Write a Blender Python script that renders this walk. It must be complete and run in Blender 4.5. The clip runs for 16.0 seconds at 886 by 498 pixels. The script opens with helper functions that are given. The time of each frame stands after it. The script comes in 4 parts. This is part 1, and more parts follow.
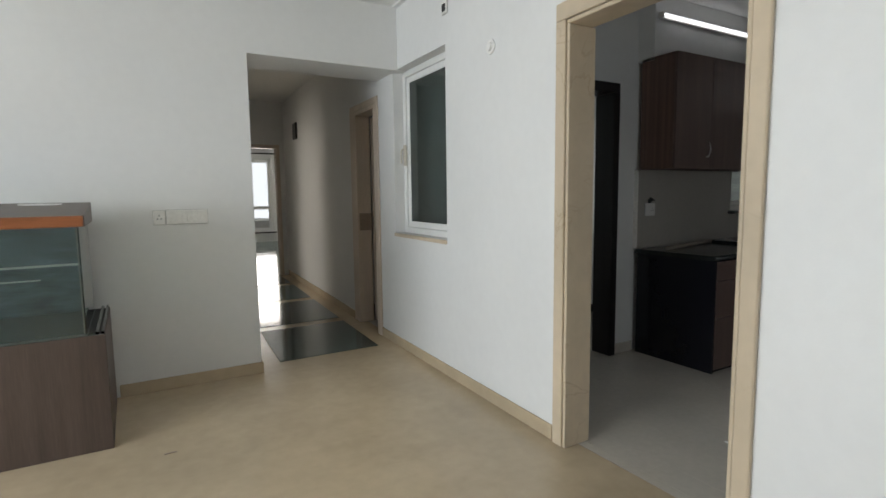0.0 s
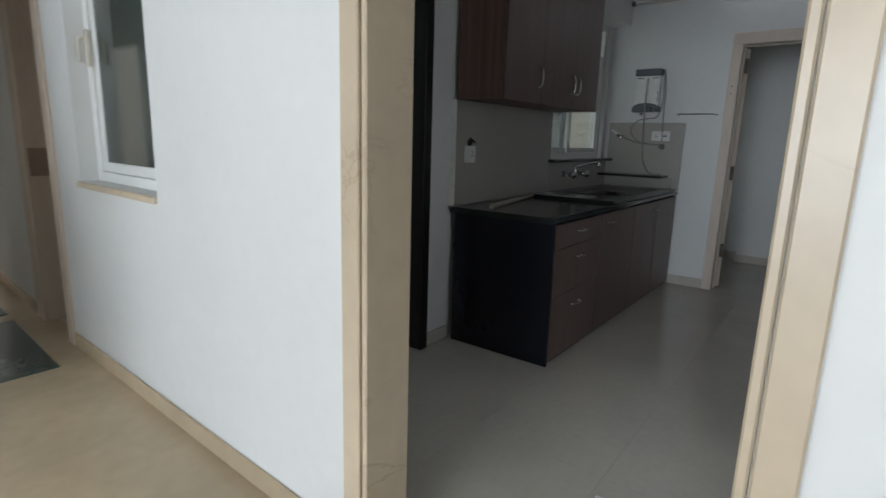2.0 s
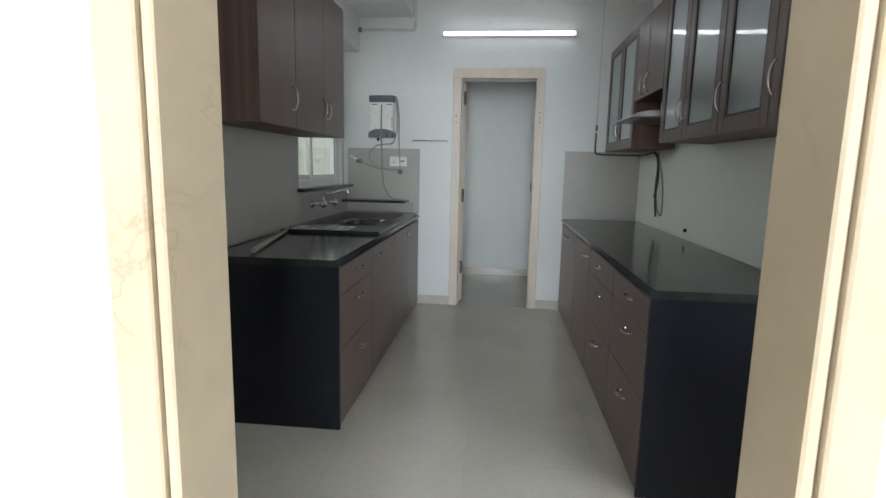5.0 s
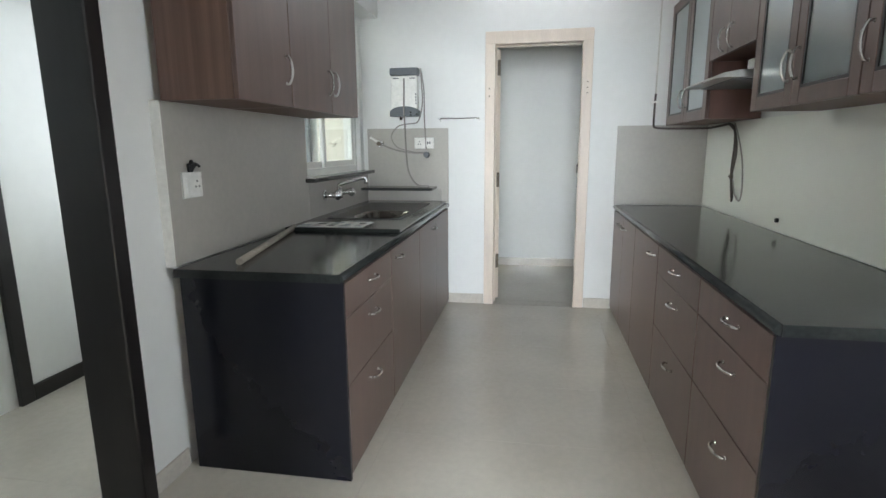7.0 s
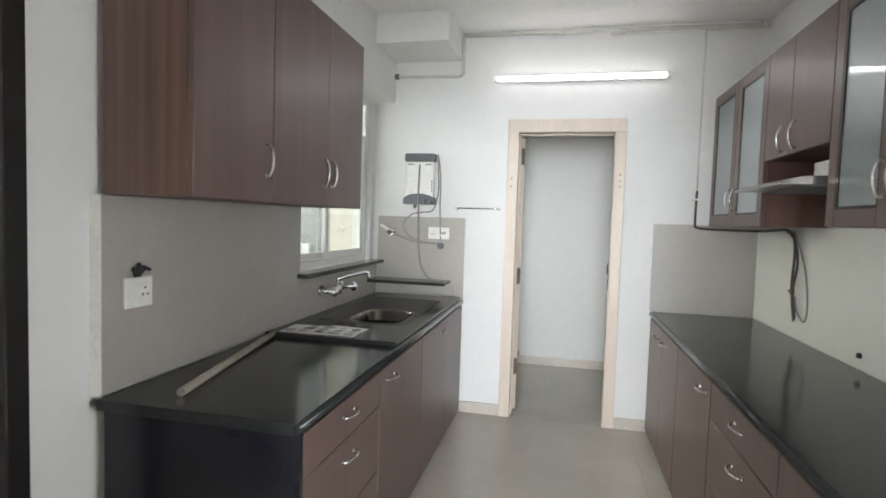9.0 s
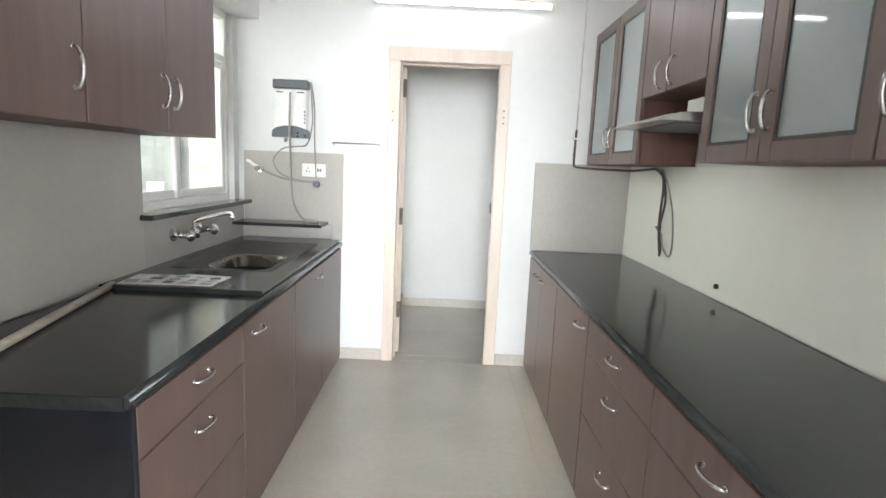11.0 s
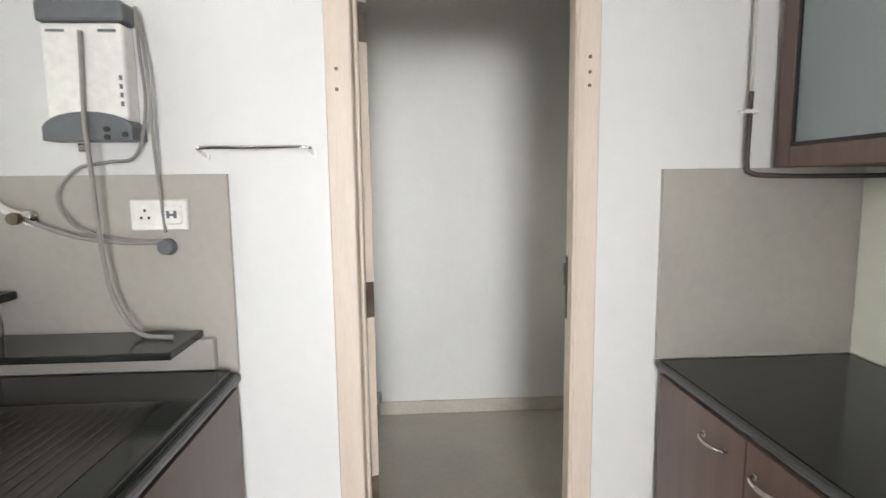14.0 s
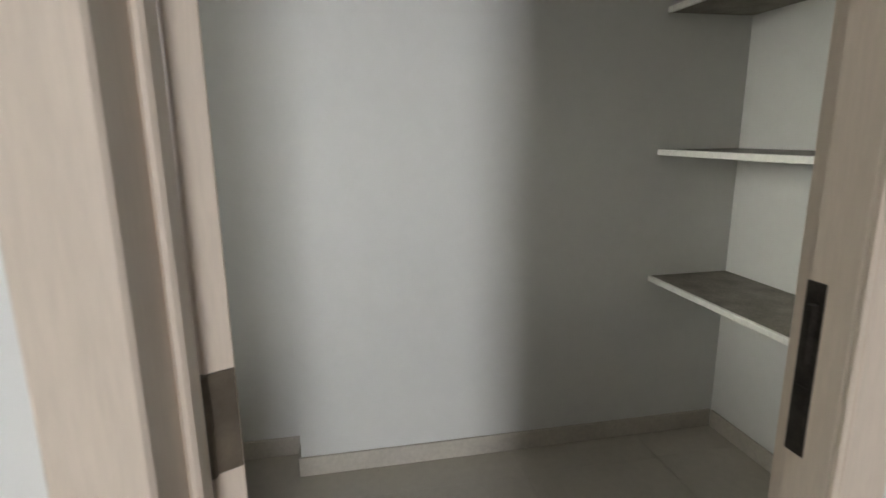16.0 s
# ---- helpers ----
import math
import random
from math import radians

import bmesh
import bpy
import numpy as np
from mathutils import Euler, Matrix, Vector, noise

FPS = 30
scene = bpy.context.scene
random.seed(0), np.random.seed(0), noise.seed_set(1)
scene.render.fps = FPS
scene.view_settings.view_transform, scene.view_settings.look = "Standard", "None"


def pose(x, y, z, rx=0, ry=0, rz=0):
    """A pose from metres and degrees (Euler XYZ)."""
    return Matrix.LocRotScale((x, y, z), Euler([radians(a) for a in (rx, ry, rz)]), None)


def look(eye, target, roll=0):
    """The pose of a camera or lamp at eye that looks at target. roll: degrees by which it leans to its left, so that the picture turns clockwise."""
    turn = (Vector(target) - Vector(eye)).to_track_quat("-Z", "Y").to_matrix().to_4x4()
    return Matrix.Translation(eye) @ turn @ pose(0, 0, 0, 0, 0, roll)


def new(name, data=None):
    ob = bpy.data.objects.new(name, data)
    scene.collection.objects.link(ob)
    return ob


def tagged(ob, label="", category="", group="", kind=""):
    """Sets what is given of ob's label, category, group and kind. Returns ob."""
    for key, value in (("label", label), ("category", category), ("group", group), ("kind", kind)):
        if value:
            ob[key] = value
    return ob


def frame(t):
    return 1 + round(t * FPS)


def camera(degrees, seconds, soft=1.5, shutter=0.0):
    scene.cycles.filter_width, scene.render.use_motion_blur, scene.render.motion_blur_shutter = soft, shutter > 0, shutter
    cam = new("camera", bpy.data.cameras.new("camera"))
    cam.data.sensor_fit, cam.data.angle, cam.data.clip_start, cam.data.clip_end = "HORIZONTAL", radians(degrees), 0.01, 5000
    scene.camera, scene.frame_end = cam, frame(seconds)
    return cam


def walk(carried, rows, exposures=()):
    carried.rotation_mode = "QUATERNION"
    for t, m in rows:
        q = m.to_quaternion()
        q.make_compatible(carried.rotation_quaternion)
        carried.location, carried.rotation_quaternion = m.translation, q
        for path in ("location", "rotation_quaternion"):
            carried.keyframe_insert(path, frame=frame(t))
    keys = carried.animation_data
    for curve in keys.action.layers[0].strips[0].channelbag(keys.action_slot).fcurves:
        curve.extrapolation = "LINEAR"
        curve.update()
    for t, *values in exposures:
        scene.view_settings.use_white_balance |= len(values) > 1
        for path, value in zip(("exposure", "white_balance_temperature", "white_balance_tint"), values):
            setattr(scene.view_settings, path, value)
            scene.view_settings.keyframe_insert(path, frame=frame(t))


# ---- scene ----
# camera
cam = camera(80.0, 16.0, soft=1.5, shutter=0.25)
PATH = [
    (0, (0.793, 1.295, 1.359), (1.805, 3.007, 1.149), -0.7),
    (0.5, (1.062, 1.564, 1.361), (2.001, 3.312, 1.111), 2.3),
    (1, (1.302, 1.883, 1.35), (2.277, 3.606, 1.066), 1.9),
    (1.5, (1.495, 2.107, 1.346), (2.88, 3.496, 0.956), 2.6),
    (2, (1.742, 2.305, 1.284), (3.306, 3.484, 0.881), 1.7),
    (2.5, (1.903, 2.54, 1.211), (3.683, 3.34, 0.775), 0.9),
    (3, (1.956, 2.676, 1.106), (3.84, 3.171, 0.657), 1.6),
    (3.5, (2.01, 2.718, 1.197), (3.926, 3.123, 0.787), -0.2),
    (4, (1.937, 2.799, 1.285), (3.909, 2.974, 1.004), 1.1),
    (6.5, (2.328, 2.777, 1.343), (4.27, 3.075, 0.971), 0.3),
    (7, (2.561, 2.848, 1.35), (4.497, 3.176, 0.97), -0.4),
    (7.5, (2.784, 2.838, 1.375), (4.715, 3.162, 0.963), 0.4),
    (8, (2.947, 2.808, 1.426), (4.853, 3.276, 1.046), -0.0),
    (8.5, (2.997, 2.82, 1.465), (4.894, 3.391, 1.191), 0.1),
    (9, (3.031, 2.833, 1.481), (4.981, 3.267, 1.373), 1.8),
    (9.5, (3.044, 2.819, 1.494), (5.025, 3.092, 1.463), 3.0),
    (10, (3.041, 2.807, 1.485), (5.038, 2.897, 1.43), 3.6),
    (12.5, (4.132, 2.877, 1.398), (6.055, 2.935, 0.853), 0.1),
    (13, (4.533, 2.896, 1.44), (6.495, 2.988, 1.059), 1.0),
    (13.5, (4.938, 2.986, 1.493), (6.92, 2.933, 1.232), -0.5),
    (14, (5.355, 2.987, 1.465), (7.337, 2.879, 1.22), -0.7),
    (14.5, (5.723, 3.014, 1.445), (7.702, 2.894, 1.18), 0.6),
    (15, (6.05, 3.074, 1.44), (8.015, 2.819, 1.166), 0.5),
    (15.5, (6.301, 3.057, 1.406), (8.227, 2.686, 1.014), 0.5),
    (16, (6.576, 3.002, 1.39), (8.494, 2.63, 0.963), -0.6),
]
EXPOSURES = [(0.0, -1.91, 6550, 14), (1.0, -1.8, 6350, 14), (1.5, -1.77, 6200, 14), (2.0, -1.65, 6250, 14), (2.5, -1.43, 6350, 13), (3.0, -1.15, 6350, 12), (3.5, -0.74, 6350, 12), (4.0, -0.65, 6350, 11), (6.5, 0.32, 6350, 12), (7.0, 0.42, 6450, 13), (7.5, 0.59, 6550, 16), (8.0, 0.65, 6600, 16), (9.0, 0.58, 6700, 16), (9.5, 0.44, 6700, 16), (10.2, 0.77, 6700, 16), (12.3, 1.21, 6750, 15), (13.0, 0.36, 6800, 16), (13.5, 0.15, 6900, 18), (14.0, 0.66, 7000, 19), (14.5, 0.54, 7000, 19), (15.0, 0.28, 7000, 19), (15.5, 0.03, 6900, 19), (16.0, 0.01, 7000, 18)]
walk(cam, [(t, look(eye, target, roll)) for t, eye, target, roll in PATH], EXPOSURES)

# ---------------------------------------------------------------- world and light
world = bpy.data.worlds.new("world")
scene.world = world
world.use_nodes = True
wn = world.node_tree.nodes
sky = wn.new("ShaderNodeTexSky")
sky.sky_type, sky.sun_disc, sky.sun_elevation, sky.sun_rotation = "NISHITA", False, radians(48), radians(250)
world.node_tree.links.new(sky.outputs[0], wn["Background"].inputs[0])
wn["Background"].inputs[1].default_value = 0.12

sun = new("sun", bpy.data.lights.new("sun", "SUN"))
sun.data.energy, sun.data.angle, sun.data.color = 1.0, radians(12), (1, 0.96, 0.9)
sun.matrix_world = look((0, 0, 20), (9, 4, 8))


def area_lamp(name, eye, target, w, h, power, colour):
    """An area lamp: daylight entering by an opening, and one added fill."""
    ob = new(name, bpy.data.lights.new(name, "AREA"))
    ob.data.shape, ob.data.size, ob.data.size_y = "RECTANGLE", w, h
    ob.data.energy, ob.data.color = power, colour
    ob.matrix_world = look(eye, target)
    return ob


DAY = (0.84, 0.94, 1.0)
GARDEN = (0.90, 1.0, 0.88)
area_lamp("balcony_daylight", (-3.9, 2.5, 1.4), (3, 2.6, 0.5), 3.6, 2.1, 700, DAY).data.spread = radians(155)
area_lamp("bedroom_daylight", (3.8, 17.2, 1.4), (3.0, 10, 0.8), 1.3, 1.9, 200, (1.0, 0.96, 0.88))
area_lamp("kitchen_daylight", (6.35, 6.3, 2.9), (6.1, 2.2, 0.6), 2.0, 1.4, 68, GARDEN)
# Unseen fill lamp, added to brighten the left wall and cabinets.
area_lamp("kitchen_side_fill", (3.45, 1.50, 1.55), (4.6, 4.2, 1.2), 0.8, 1.2, 25, DAY)
area_lamp("utility_daylight", (5.5, 5.02, 1.55), (3.2, 4.6, 1.0), 0.8, 1.2, 4.5, DAY)
area_lamp("store_daylight", (8.1, 4.15, 1.65), (7.85, 1.3, 1.1), 0.7, 1.0, 2.4, GARDEN).data.spread = radians(50)
area_lamp("side_daylight", (-0.6, 8.75, 1.4), (3, 8.75, 1.3), 1.4, 1.6, 110, (1.0, 0.95, 0.85))

# ---------------------------------------------------------------- materials
def material(name, colour, rough=0.6, metal=0.0, spread=0.12, scale=3.0, bump=0.0, bump_scale=60.0, grain=None, spec=0.5, fine=0.06):
    """Paint, stone, wood: a base colour that wanders at two scales, with fine relief."""
    m = bpy.data.materials.new(name)
    m.use_nodes = True
    n, l = m.node_tree.nodes, m.node_tree.links
    b = n["Principled BSDF"]
    b.inputs["Metallic"].default_value = metal
    b.inputs["Specular IOR Level"].default_value = spec
    co = n.new("ShaderNodeTexCoord")
    mp = n.new("ShaderNodeMapping")
    l.new(co.outputs["Object"], mp.inputs["Vector"])
    if grain:
        mp.inputs["Scale"].default_value = grain
    big = n.new("ShaderNodeTexNoise")
    big.inputs["Scale"].default_value, big.inputs["Detail"].default_value = scale, 5
    l.new(mp.outputs[0], big.inputs["Vector"])
    small = n.new("ShaderNodeTexNoise")
    small.inputs["Scale"].default_value, small.inputs["Detail"].default_value = scale * 14, 3
    l.new(mp.outputs[0], small.inputs["Vector"])
    ramp = n.new("ShaderNodeMapRange")
    ramp.inputs["From Min"].default_value, ramp.inputs["From Max"].default_value = 0.3, 0.7
    ramp.inputs["To Min"].default_value, ramp.inputs["To Max"].default_value = 1 - spread, 1 + spread
    l.new(big.outputs[0], ramp.inputs["Value"])
    ramp2 = n.new("ShaderNodeMapRange")
    ramp2.inputs["From Min"].default_value, ramp2.inputs["From Max"].default_value = 0.3, 0.7
    ramp2.inputs["To Min"].default_value, ramp2.inputs["To Max"].default_value = 1 - fine, 1 + fine
    l.new(small.outputs[0], ramp2.inputs["Value"])
    mul = n.new("ShaderNodeMath")
    mul.operation = "MULTIPLY"
    l.new(ramp.outputs[0], mul.inputs[0])
    l.new(ramp2.outputs[0], mul.inputs[1])
    tint = n.new("ShaderNodeVectorMath")
    tint.operation = "SCALE"
    tint.inputs[0].default_value = colour
    l.new(mul.outputs[0], tint.inputs["Scale"])
    l.new(tint.outputs[0], b.inputs["Base Color"])
    rr = n.new("ShaderNodeMapRange")
    rr.inputs["To Min"].default_value, rr.inputs["To Max"].default_value = max(rough - 0.03, 0.02), min(rough + 0.03, 1)
    l.new(big.outputs[0], rr.inputs["Value"])
    l.new(rr.outputs[0], b.inputs["Roughness"])
    if bump:
        bn = n.new("ShaderNodeTexNoise")
        bn.inputs["Scale"].default_value = bump_scale
        l.new(mp.outputs[0], bn.inputs["Vector"])
        bp = n.new("ShaderNodeBump")
        bp.inputs["Strength"].default_value, bp.inputs["Distance"].default_value = bump, 0.004
        l.new(bn.outputs[0], bp.inputs["Height"])
        l.new(bp.outputs[0], b.inputs["Normal"])
    return m


def veined(name, colour, vein, rough, scale=1.6, amount=0.5, width=0.03, cloud=0.10):
    """Polished marble: clouded ground with thin wandering veins."""
    m = material(name, colour, rough, spread=cloud, scale=scale, fine=0.04)
    n, l = m.node_tree.nodes, m.node_tree.links
    b = n["Principled BSDF"]
    base = b.inputs["Base Color"].links[0].from_socket
    co = n.new("ShaderNodeTexCoord")
    noise_a = n.new("ShaderNodeTexNoise")
    noise_a.inputs["Scale"].default_value, noise_a.inputs["Detail"].default_value = scale * 1.5, 6
    noise_a.inputs["Distortion"].default_value = 1.2
    l.new(co.outputs["Object"], noise_a.inputs["Vector"])
    off = n.new("ShaderNodeMath")
    off.operation = "SUBTRACT"
    off.inputs[1].default_value = 0.5
    l.new(noise_a.outputs[0], off.inputs[0])
    ab = n.new("ShaderNodeMath")
    ab.operation = "ABSOLUTE"
    l.new(off.outputs[0], ab.inputs[0])
    rg = n.new("ShaderNodeMapRange")
    rg.inputs["From Min"].default_value, rg.inputs["From Max"].default_value = 0.0, width
    rg.inputs["To Min"].default_value, rg.inputs["To Max"].default_value = amount, 0.0
    l.new(ab.outputs[0], rg.inputs["Value"])
    gate = n.new("ShaderNodeTexNoise")
    gate.inputs["Scale"].default_value, gate.inputs["Detail"].default_value = scale * 2.3, 3
    l.new(co.outputs["Object"], gate.inputs["Vector"])
    open_at = n.new("ShaderNodeMapRange")
    open_at.inputs["From Min"].default_value, open_at.inputs["From Max"].default_value = 0.48, 0.66
    l.new(gate.outputs[0], open_at.inputs["Value"])
    gated = n.new("ShaderNodeMath")
    gated.operation = "MULTIPLY"
    l.new(rg.outputs[0], gated.inputs[0])
    l.new(open_at.outputs[0], gated.inputs[1])
    mix = n.new("ShaderNodeMix")
    mix.data_type = "RGBA"
    l.new(gated.outputs[0], mix.inputs["Factor"])
    l.new(base, mix.inputs["A"])
    mix.inputs["B"].default_value = (*vein, 1)
    l.new(mix.outputs["Result"], b.inputs["Base Color"])
    return m


def glowing(name, colour, strength):
    m = bpy.data.materials.new(name)
    m.use_nodes = True
    b = m.node_tree.nodes["Principled BSDF"]
    b.inputs["Base Color"].default_value = (*colour, 1)
    b.inputs["Emission Color"].default_value, b.inputs["Emission Strength"].default_value = (*colour, 1), strength
    return m


def glassy(name, colour, rough, transmission=1.0):
    m = bpy.data.materials.new(name)
    m.use_nodes = True
    b = m.node_tree.nodes["Principled BSDF"]
    b.inputs["Base Color"].default_value, b.inputs["Roughness"].default_value = (*colour, 1), rough
    b.inputs["Transmission Weight"].default_value, b.inputs["IOR"].default_value = transmission, 1.45
    return m


PAINT = material("white_wall_paint", (0.73, 0.73, 0.71), 0.55, spread=0.03, scale=1.2, bump=0.07, bump_scale=90, fine=0.012)
CEIL = material("white_ceiling_paint", (0.80, 0.80, 0.78), 0.8, spread=0.03, scale=1.0, bump=0.15, bump_scale=70, fine=0.015)
MARBLE = veined("beige_polished_marble", (0.53, 0.425, 0.29), (0.36, 0.27, 0.18), 0.20, 0.9, 0.12, cloud=0.17)
CASING = veined("beige_marble_casing", (0.56, 0.46, 0.33), (0.26, 0.15, 0.07), 0.32, 1.1, 0.32, width=0.008, cloud=0.14)
GREEN = veined("dark_green_marble", (0.055, 0.082, 0.074), (0.11, 0.14, 0.13), 0.10, 2.5, 0.2)
FLOORTILE = material("vitrified_floor_tile", (0.53, 0.49, 0.42), 0.17, spread=0.06, scale=2.0, fine=0.03)
GROUT = material("tile_grout", (0.50, 0.465, 0.40), 0.7)
WALLTILE = material("taupe_wall_tile", (0.40, 0.375, 0.335), 0.30, spread=0.05, scale=2.5, fine=0.03)
# Paler than the taupe tile: window light is put into this colour.
LITPALETILE = material("pale_lit_wall_tile", (0.80, 0.81, 0.74), 0.30, spread=0.02, scale=0.7, fine=0.01)
WOOD = material("brown_wood_laminate", (0.124, 0.079, 0.067), 0.35, spread=0.13, scale=1.0, grain=(16, 16, 0.7), fine=0.07)
WOODSIDE = material("striped_wood_laminate", (0.150, 0.088, 0.068), 0.38, spread=0.28, scale=1.0, grain=(34, 34, 0.5), fine=0.10)
WOODIN = material("reddish_wood_interior", (0.12, 0.055, 0.040), 0.5, spread=0.2, scale=1.0, grain=(14, 14, 0.8))
BLACKLAM = material("black_laminate", (0.010, 0.010, 0.014), 0.20, spread=0.06, scale=1.5, fine=0.02, spec=0.35)
DARKFRAME = material("dark_stained_frame", (0.012, 0.010, 0.010), 0.38, spread=0.25, scale=1.0, grain=(18, 18, 0.8))
GRANITE = material("black_granite", (0.020, 0.022, 0.021), 0.145, spread=0.2, scale=6.0, fine=0.16, spec=0.36)
SHELFSTONE = material("grey_stone_shelf", (0.20, 0.18, 0.15), 0.5, spread=0.35, scale=9.0, fine=0.2)
DOORPAINT = material("cream_pink_frame_paint", (0.66, 0.56, 0.47), 0.40, spread=0.06, scale=2.0, grain=(8, 8, 0.8), fine=0.04)
LEAF = material("cream_door_laminate", (0.60, 0.50, 0.40), 0.40, spread=0.08, scale=1.0, grain=(10, 10, 0.7))
BAND = material("brown_door_band", (0.30, 0.23, 0.17), 0.45, spread=0.1)
SKIRT = material("pale_skirting_tile", (0.55, 0.51, 0.45), 0.14, spread=0.08, scale=4.0)
UPVC = material("white_window_frame", (0.78, 0.78, 0.75), 0.35, spread=0.04, fine=0.02)
STEEL = material("brushed_steel", (0.42, 0.41, 0.39), 0.28, metal=1.0, spread=0.12, scale=4.0, fine=0.1)
SATIN = material("satin_nickel", (0.50, 0.49, 0.47), 0.27, metal=1.0, spread=0.08)
STRIPWOOD = material("weathered_wood_strip", (0.34, 0.295, 0.24), 0.55, spread=0.2, scale=6.0, grain=(2, 20, 20))
CHROME = material("chrome", (0.75, 0.75, 0.74), 0.10, metal=1.0, spread=0.03)
SINKSTEEL = material("dull_sink_steel", (0.115, 0.105, 0.098), 0.34, metal=1.0, spread=0.15, scale=5.0, fine=0.1)
BOWLSTEEL = material("brushed_bowl_steel", (0.17, 0.155, 0.14), 0.27, metal=1.0, spread=0.15, scale=5.0, fine=0.1)
SHAFT = material("weathered_grey_render", (0.36, 0.37, 0.36), 0.85, spread=0.2, scale=2.5, bump=0.3, bump_scale=40)
RUST = material("tarnished_metal", (0.16, 0.13, 0.10), 0.5, metal=0.7, spread=0.3, scale=20)
PLASTIC = material("white_plastic", (0.80, 0.79, 0.75), 0.35, spread=0.03)
GREYPL = material("grey_plastic", (0.13, 0.14, 0.15), 0.40, spread=0.08)
CABLEGREY = material("grey_cable", (0.28, 0.26, 0.24), 0.5, spread=0.1)
CABLEDARK = material("dark_cable", (0.06, 0.045, 0.038), 0.5, spread=0.2)
CONDUIT = material("painted_conduit", (0.62, 0.60, 0.55), 0.5, spread=0.12, scale=8)
BLACK = material("black_rubber", (0.012, 0.012, 0.012), 0.5)
LIDWOOD = material("orange_varnished_wood", (0.30, 0.105, 0.040), 0.30, spread=0.2, scale=1.0, grain=(1.0, 12, 12), fine=0.1)
TANKWOOD = material("dark_walnut_laminate", (0.085, 0.060, 0.048), 0.40, spread=0.28, scale=1.0, grain=(14, 14, 0.8), fine=0.1)
GLASS = glassy("clear_glass", (0.93, 0.97, 0.95), 0.0)
TANKGLASS = glassy("greenish_tank_glass", (0.80, 0.93, 0.88), 0.0)
FROST = glassy("frosted_glass", (0.54, 0.65, 0.67), 0.28, 0.75)
FROST.node_tree.nodes["Principled BSDF"].inputs["Coat Weight"].default_value = 1.0
reed_n, reed_l = FROST.node_tree.nodes, FROST.node_tree.links
reed_co, reed, reed_b = reed_n.new("ShaderNodeTexCoord"), reed_n.new("ShaderNodeTexWave"), reed_n.new("ShaderNodeBump")
reed.bands_direction = "Z"
reed.inputs["Scale"].default_value, reed.inputs["Distortion"].default_value = 26.0, 0.3
reed_b.inputs["Strength"].default_value, reed_b.inputs["Distance"].default_value = 0.06, 0.001
reed_l.new(reed_co.outputs["Object"], reed.inputs["Vector"])
reed_l.new(reed.outputs[1], reed_b.inputs["Height"])
reed_l.new(reed_b.outputs[0], reed_n["Principled BSDF"].inputs["Normal"])
FROST.node_tree.nodes["Principled BSDF"].inputs["Coat Roughness"].default_value = 0.04
DARKGLASS = glassy("dark_tinted_glass", (0.30, 0.36, 0.34), 0.05)
# Grey-blue tank backing with flat, level mottling.
TANKBACK = material("mottled_grey_backing", (0.17, 0.20, 0.225), 0.22, spread=0.35, scale=5.0, grain=(1, 1, 4), fine=0.15)
DARKMETAL = material("dark_tarnished_lock_steel", (0.055, 0.048, 0.042), 0.42, metal=0.8, spread=0.4, scale=30, fine=0.2)
CREAMPL = material("cream_aged_plastic", (0.62, 0.58, 0.49), 0.4, spread=0.06)
# Grey for the shadow line painted round wall plates.
PLATESHADE = material("plate_shade_grey", (0.50, 0.50, 0.47), 0.5, spread=0.05)
PRINTBLUE = material("blue_grey_print", (0.24, 0.26, 0.31), 0.5, spread=0.3, scale=14)
PRINTPINK = material("pink_print", (0.46, 0.36, 0.36), 0.5, spread=0.3, scale=14)
PRINTDARK = material("dark_print", (0.06, 0.055, 0.06), 0.5, spread=0.3, scale=14)
PAPER = material("printed_paper", (0.70, 0.68, 0.66), 0.6, spread=0.25, scale=9)
TUBE = glowing("lit_tube", (0.95, 0.98, 1.0), 6.0)
HAZE = glowing("bright_hazy_sky", (0.95, 0.98, 1.0), 3.2)
FACADE = material("pale_facade", (0.62, 0.58, 0.50), 0.8, spread=0.1, scale=0.8)
REDWALL = material("red_facade", (0.40, 0.10, 0.08), 0.8, spread=0.1)
GROUND = material("paved_ground", (0.22, 0.21, 0.19), 0.9, spread=0.2, scale=0.4)


# ---------------------------------------------------------------- building helpers
def box(bm, x0, y0, z0, x1, y1, z1, bev=0.0, seg=1):
    """A box between two corners, with rounded edges where bev is given."""
    vs = [bm.verts.new((x, y, z)) for x in (x0, x1) for y in (y0, y1) for z in (z0, z1)]
    fs = [bm.faces.new([vs[i] for i in q]) for q in ((0, 1, 3, 2), (4, 6, 7, 5), (0, 4, 5, 1), (2, 3, 7, 6), (0, 2, 6, 4), (1, 5, 7, 3))]
    if bev:
        es = list({e for f in fs for e in f.edges})
        bmesh.ops.bevel(bm, geom=es, offset=bev, segments=seg, affect="EDGES", profile=0.5)
    return bm


def boxes(*rows, bev=0.0, seg=1):
    bm = bmesh.new()
    for r in rows:
        box(bm, *r, bev=bev, seg=seg)
    return bm


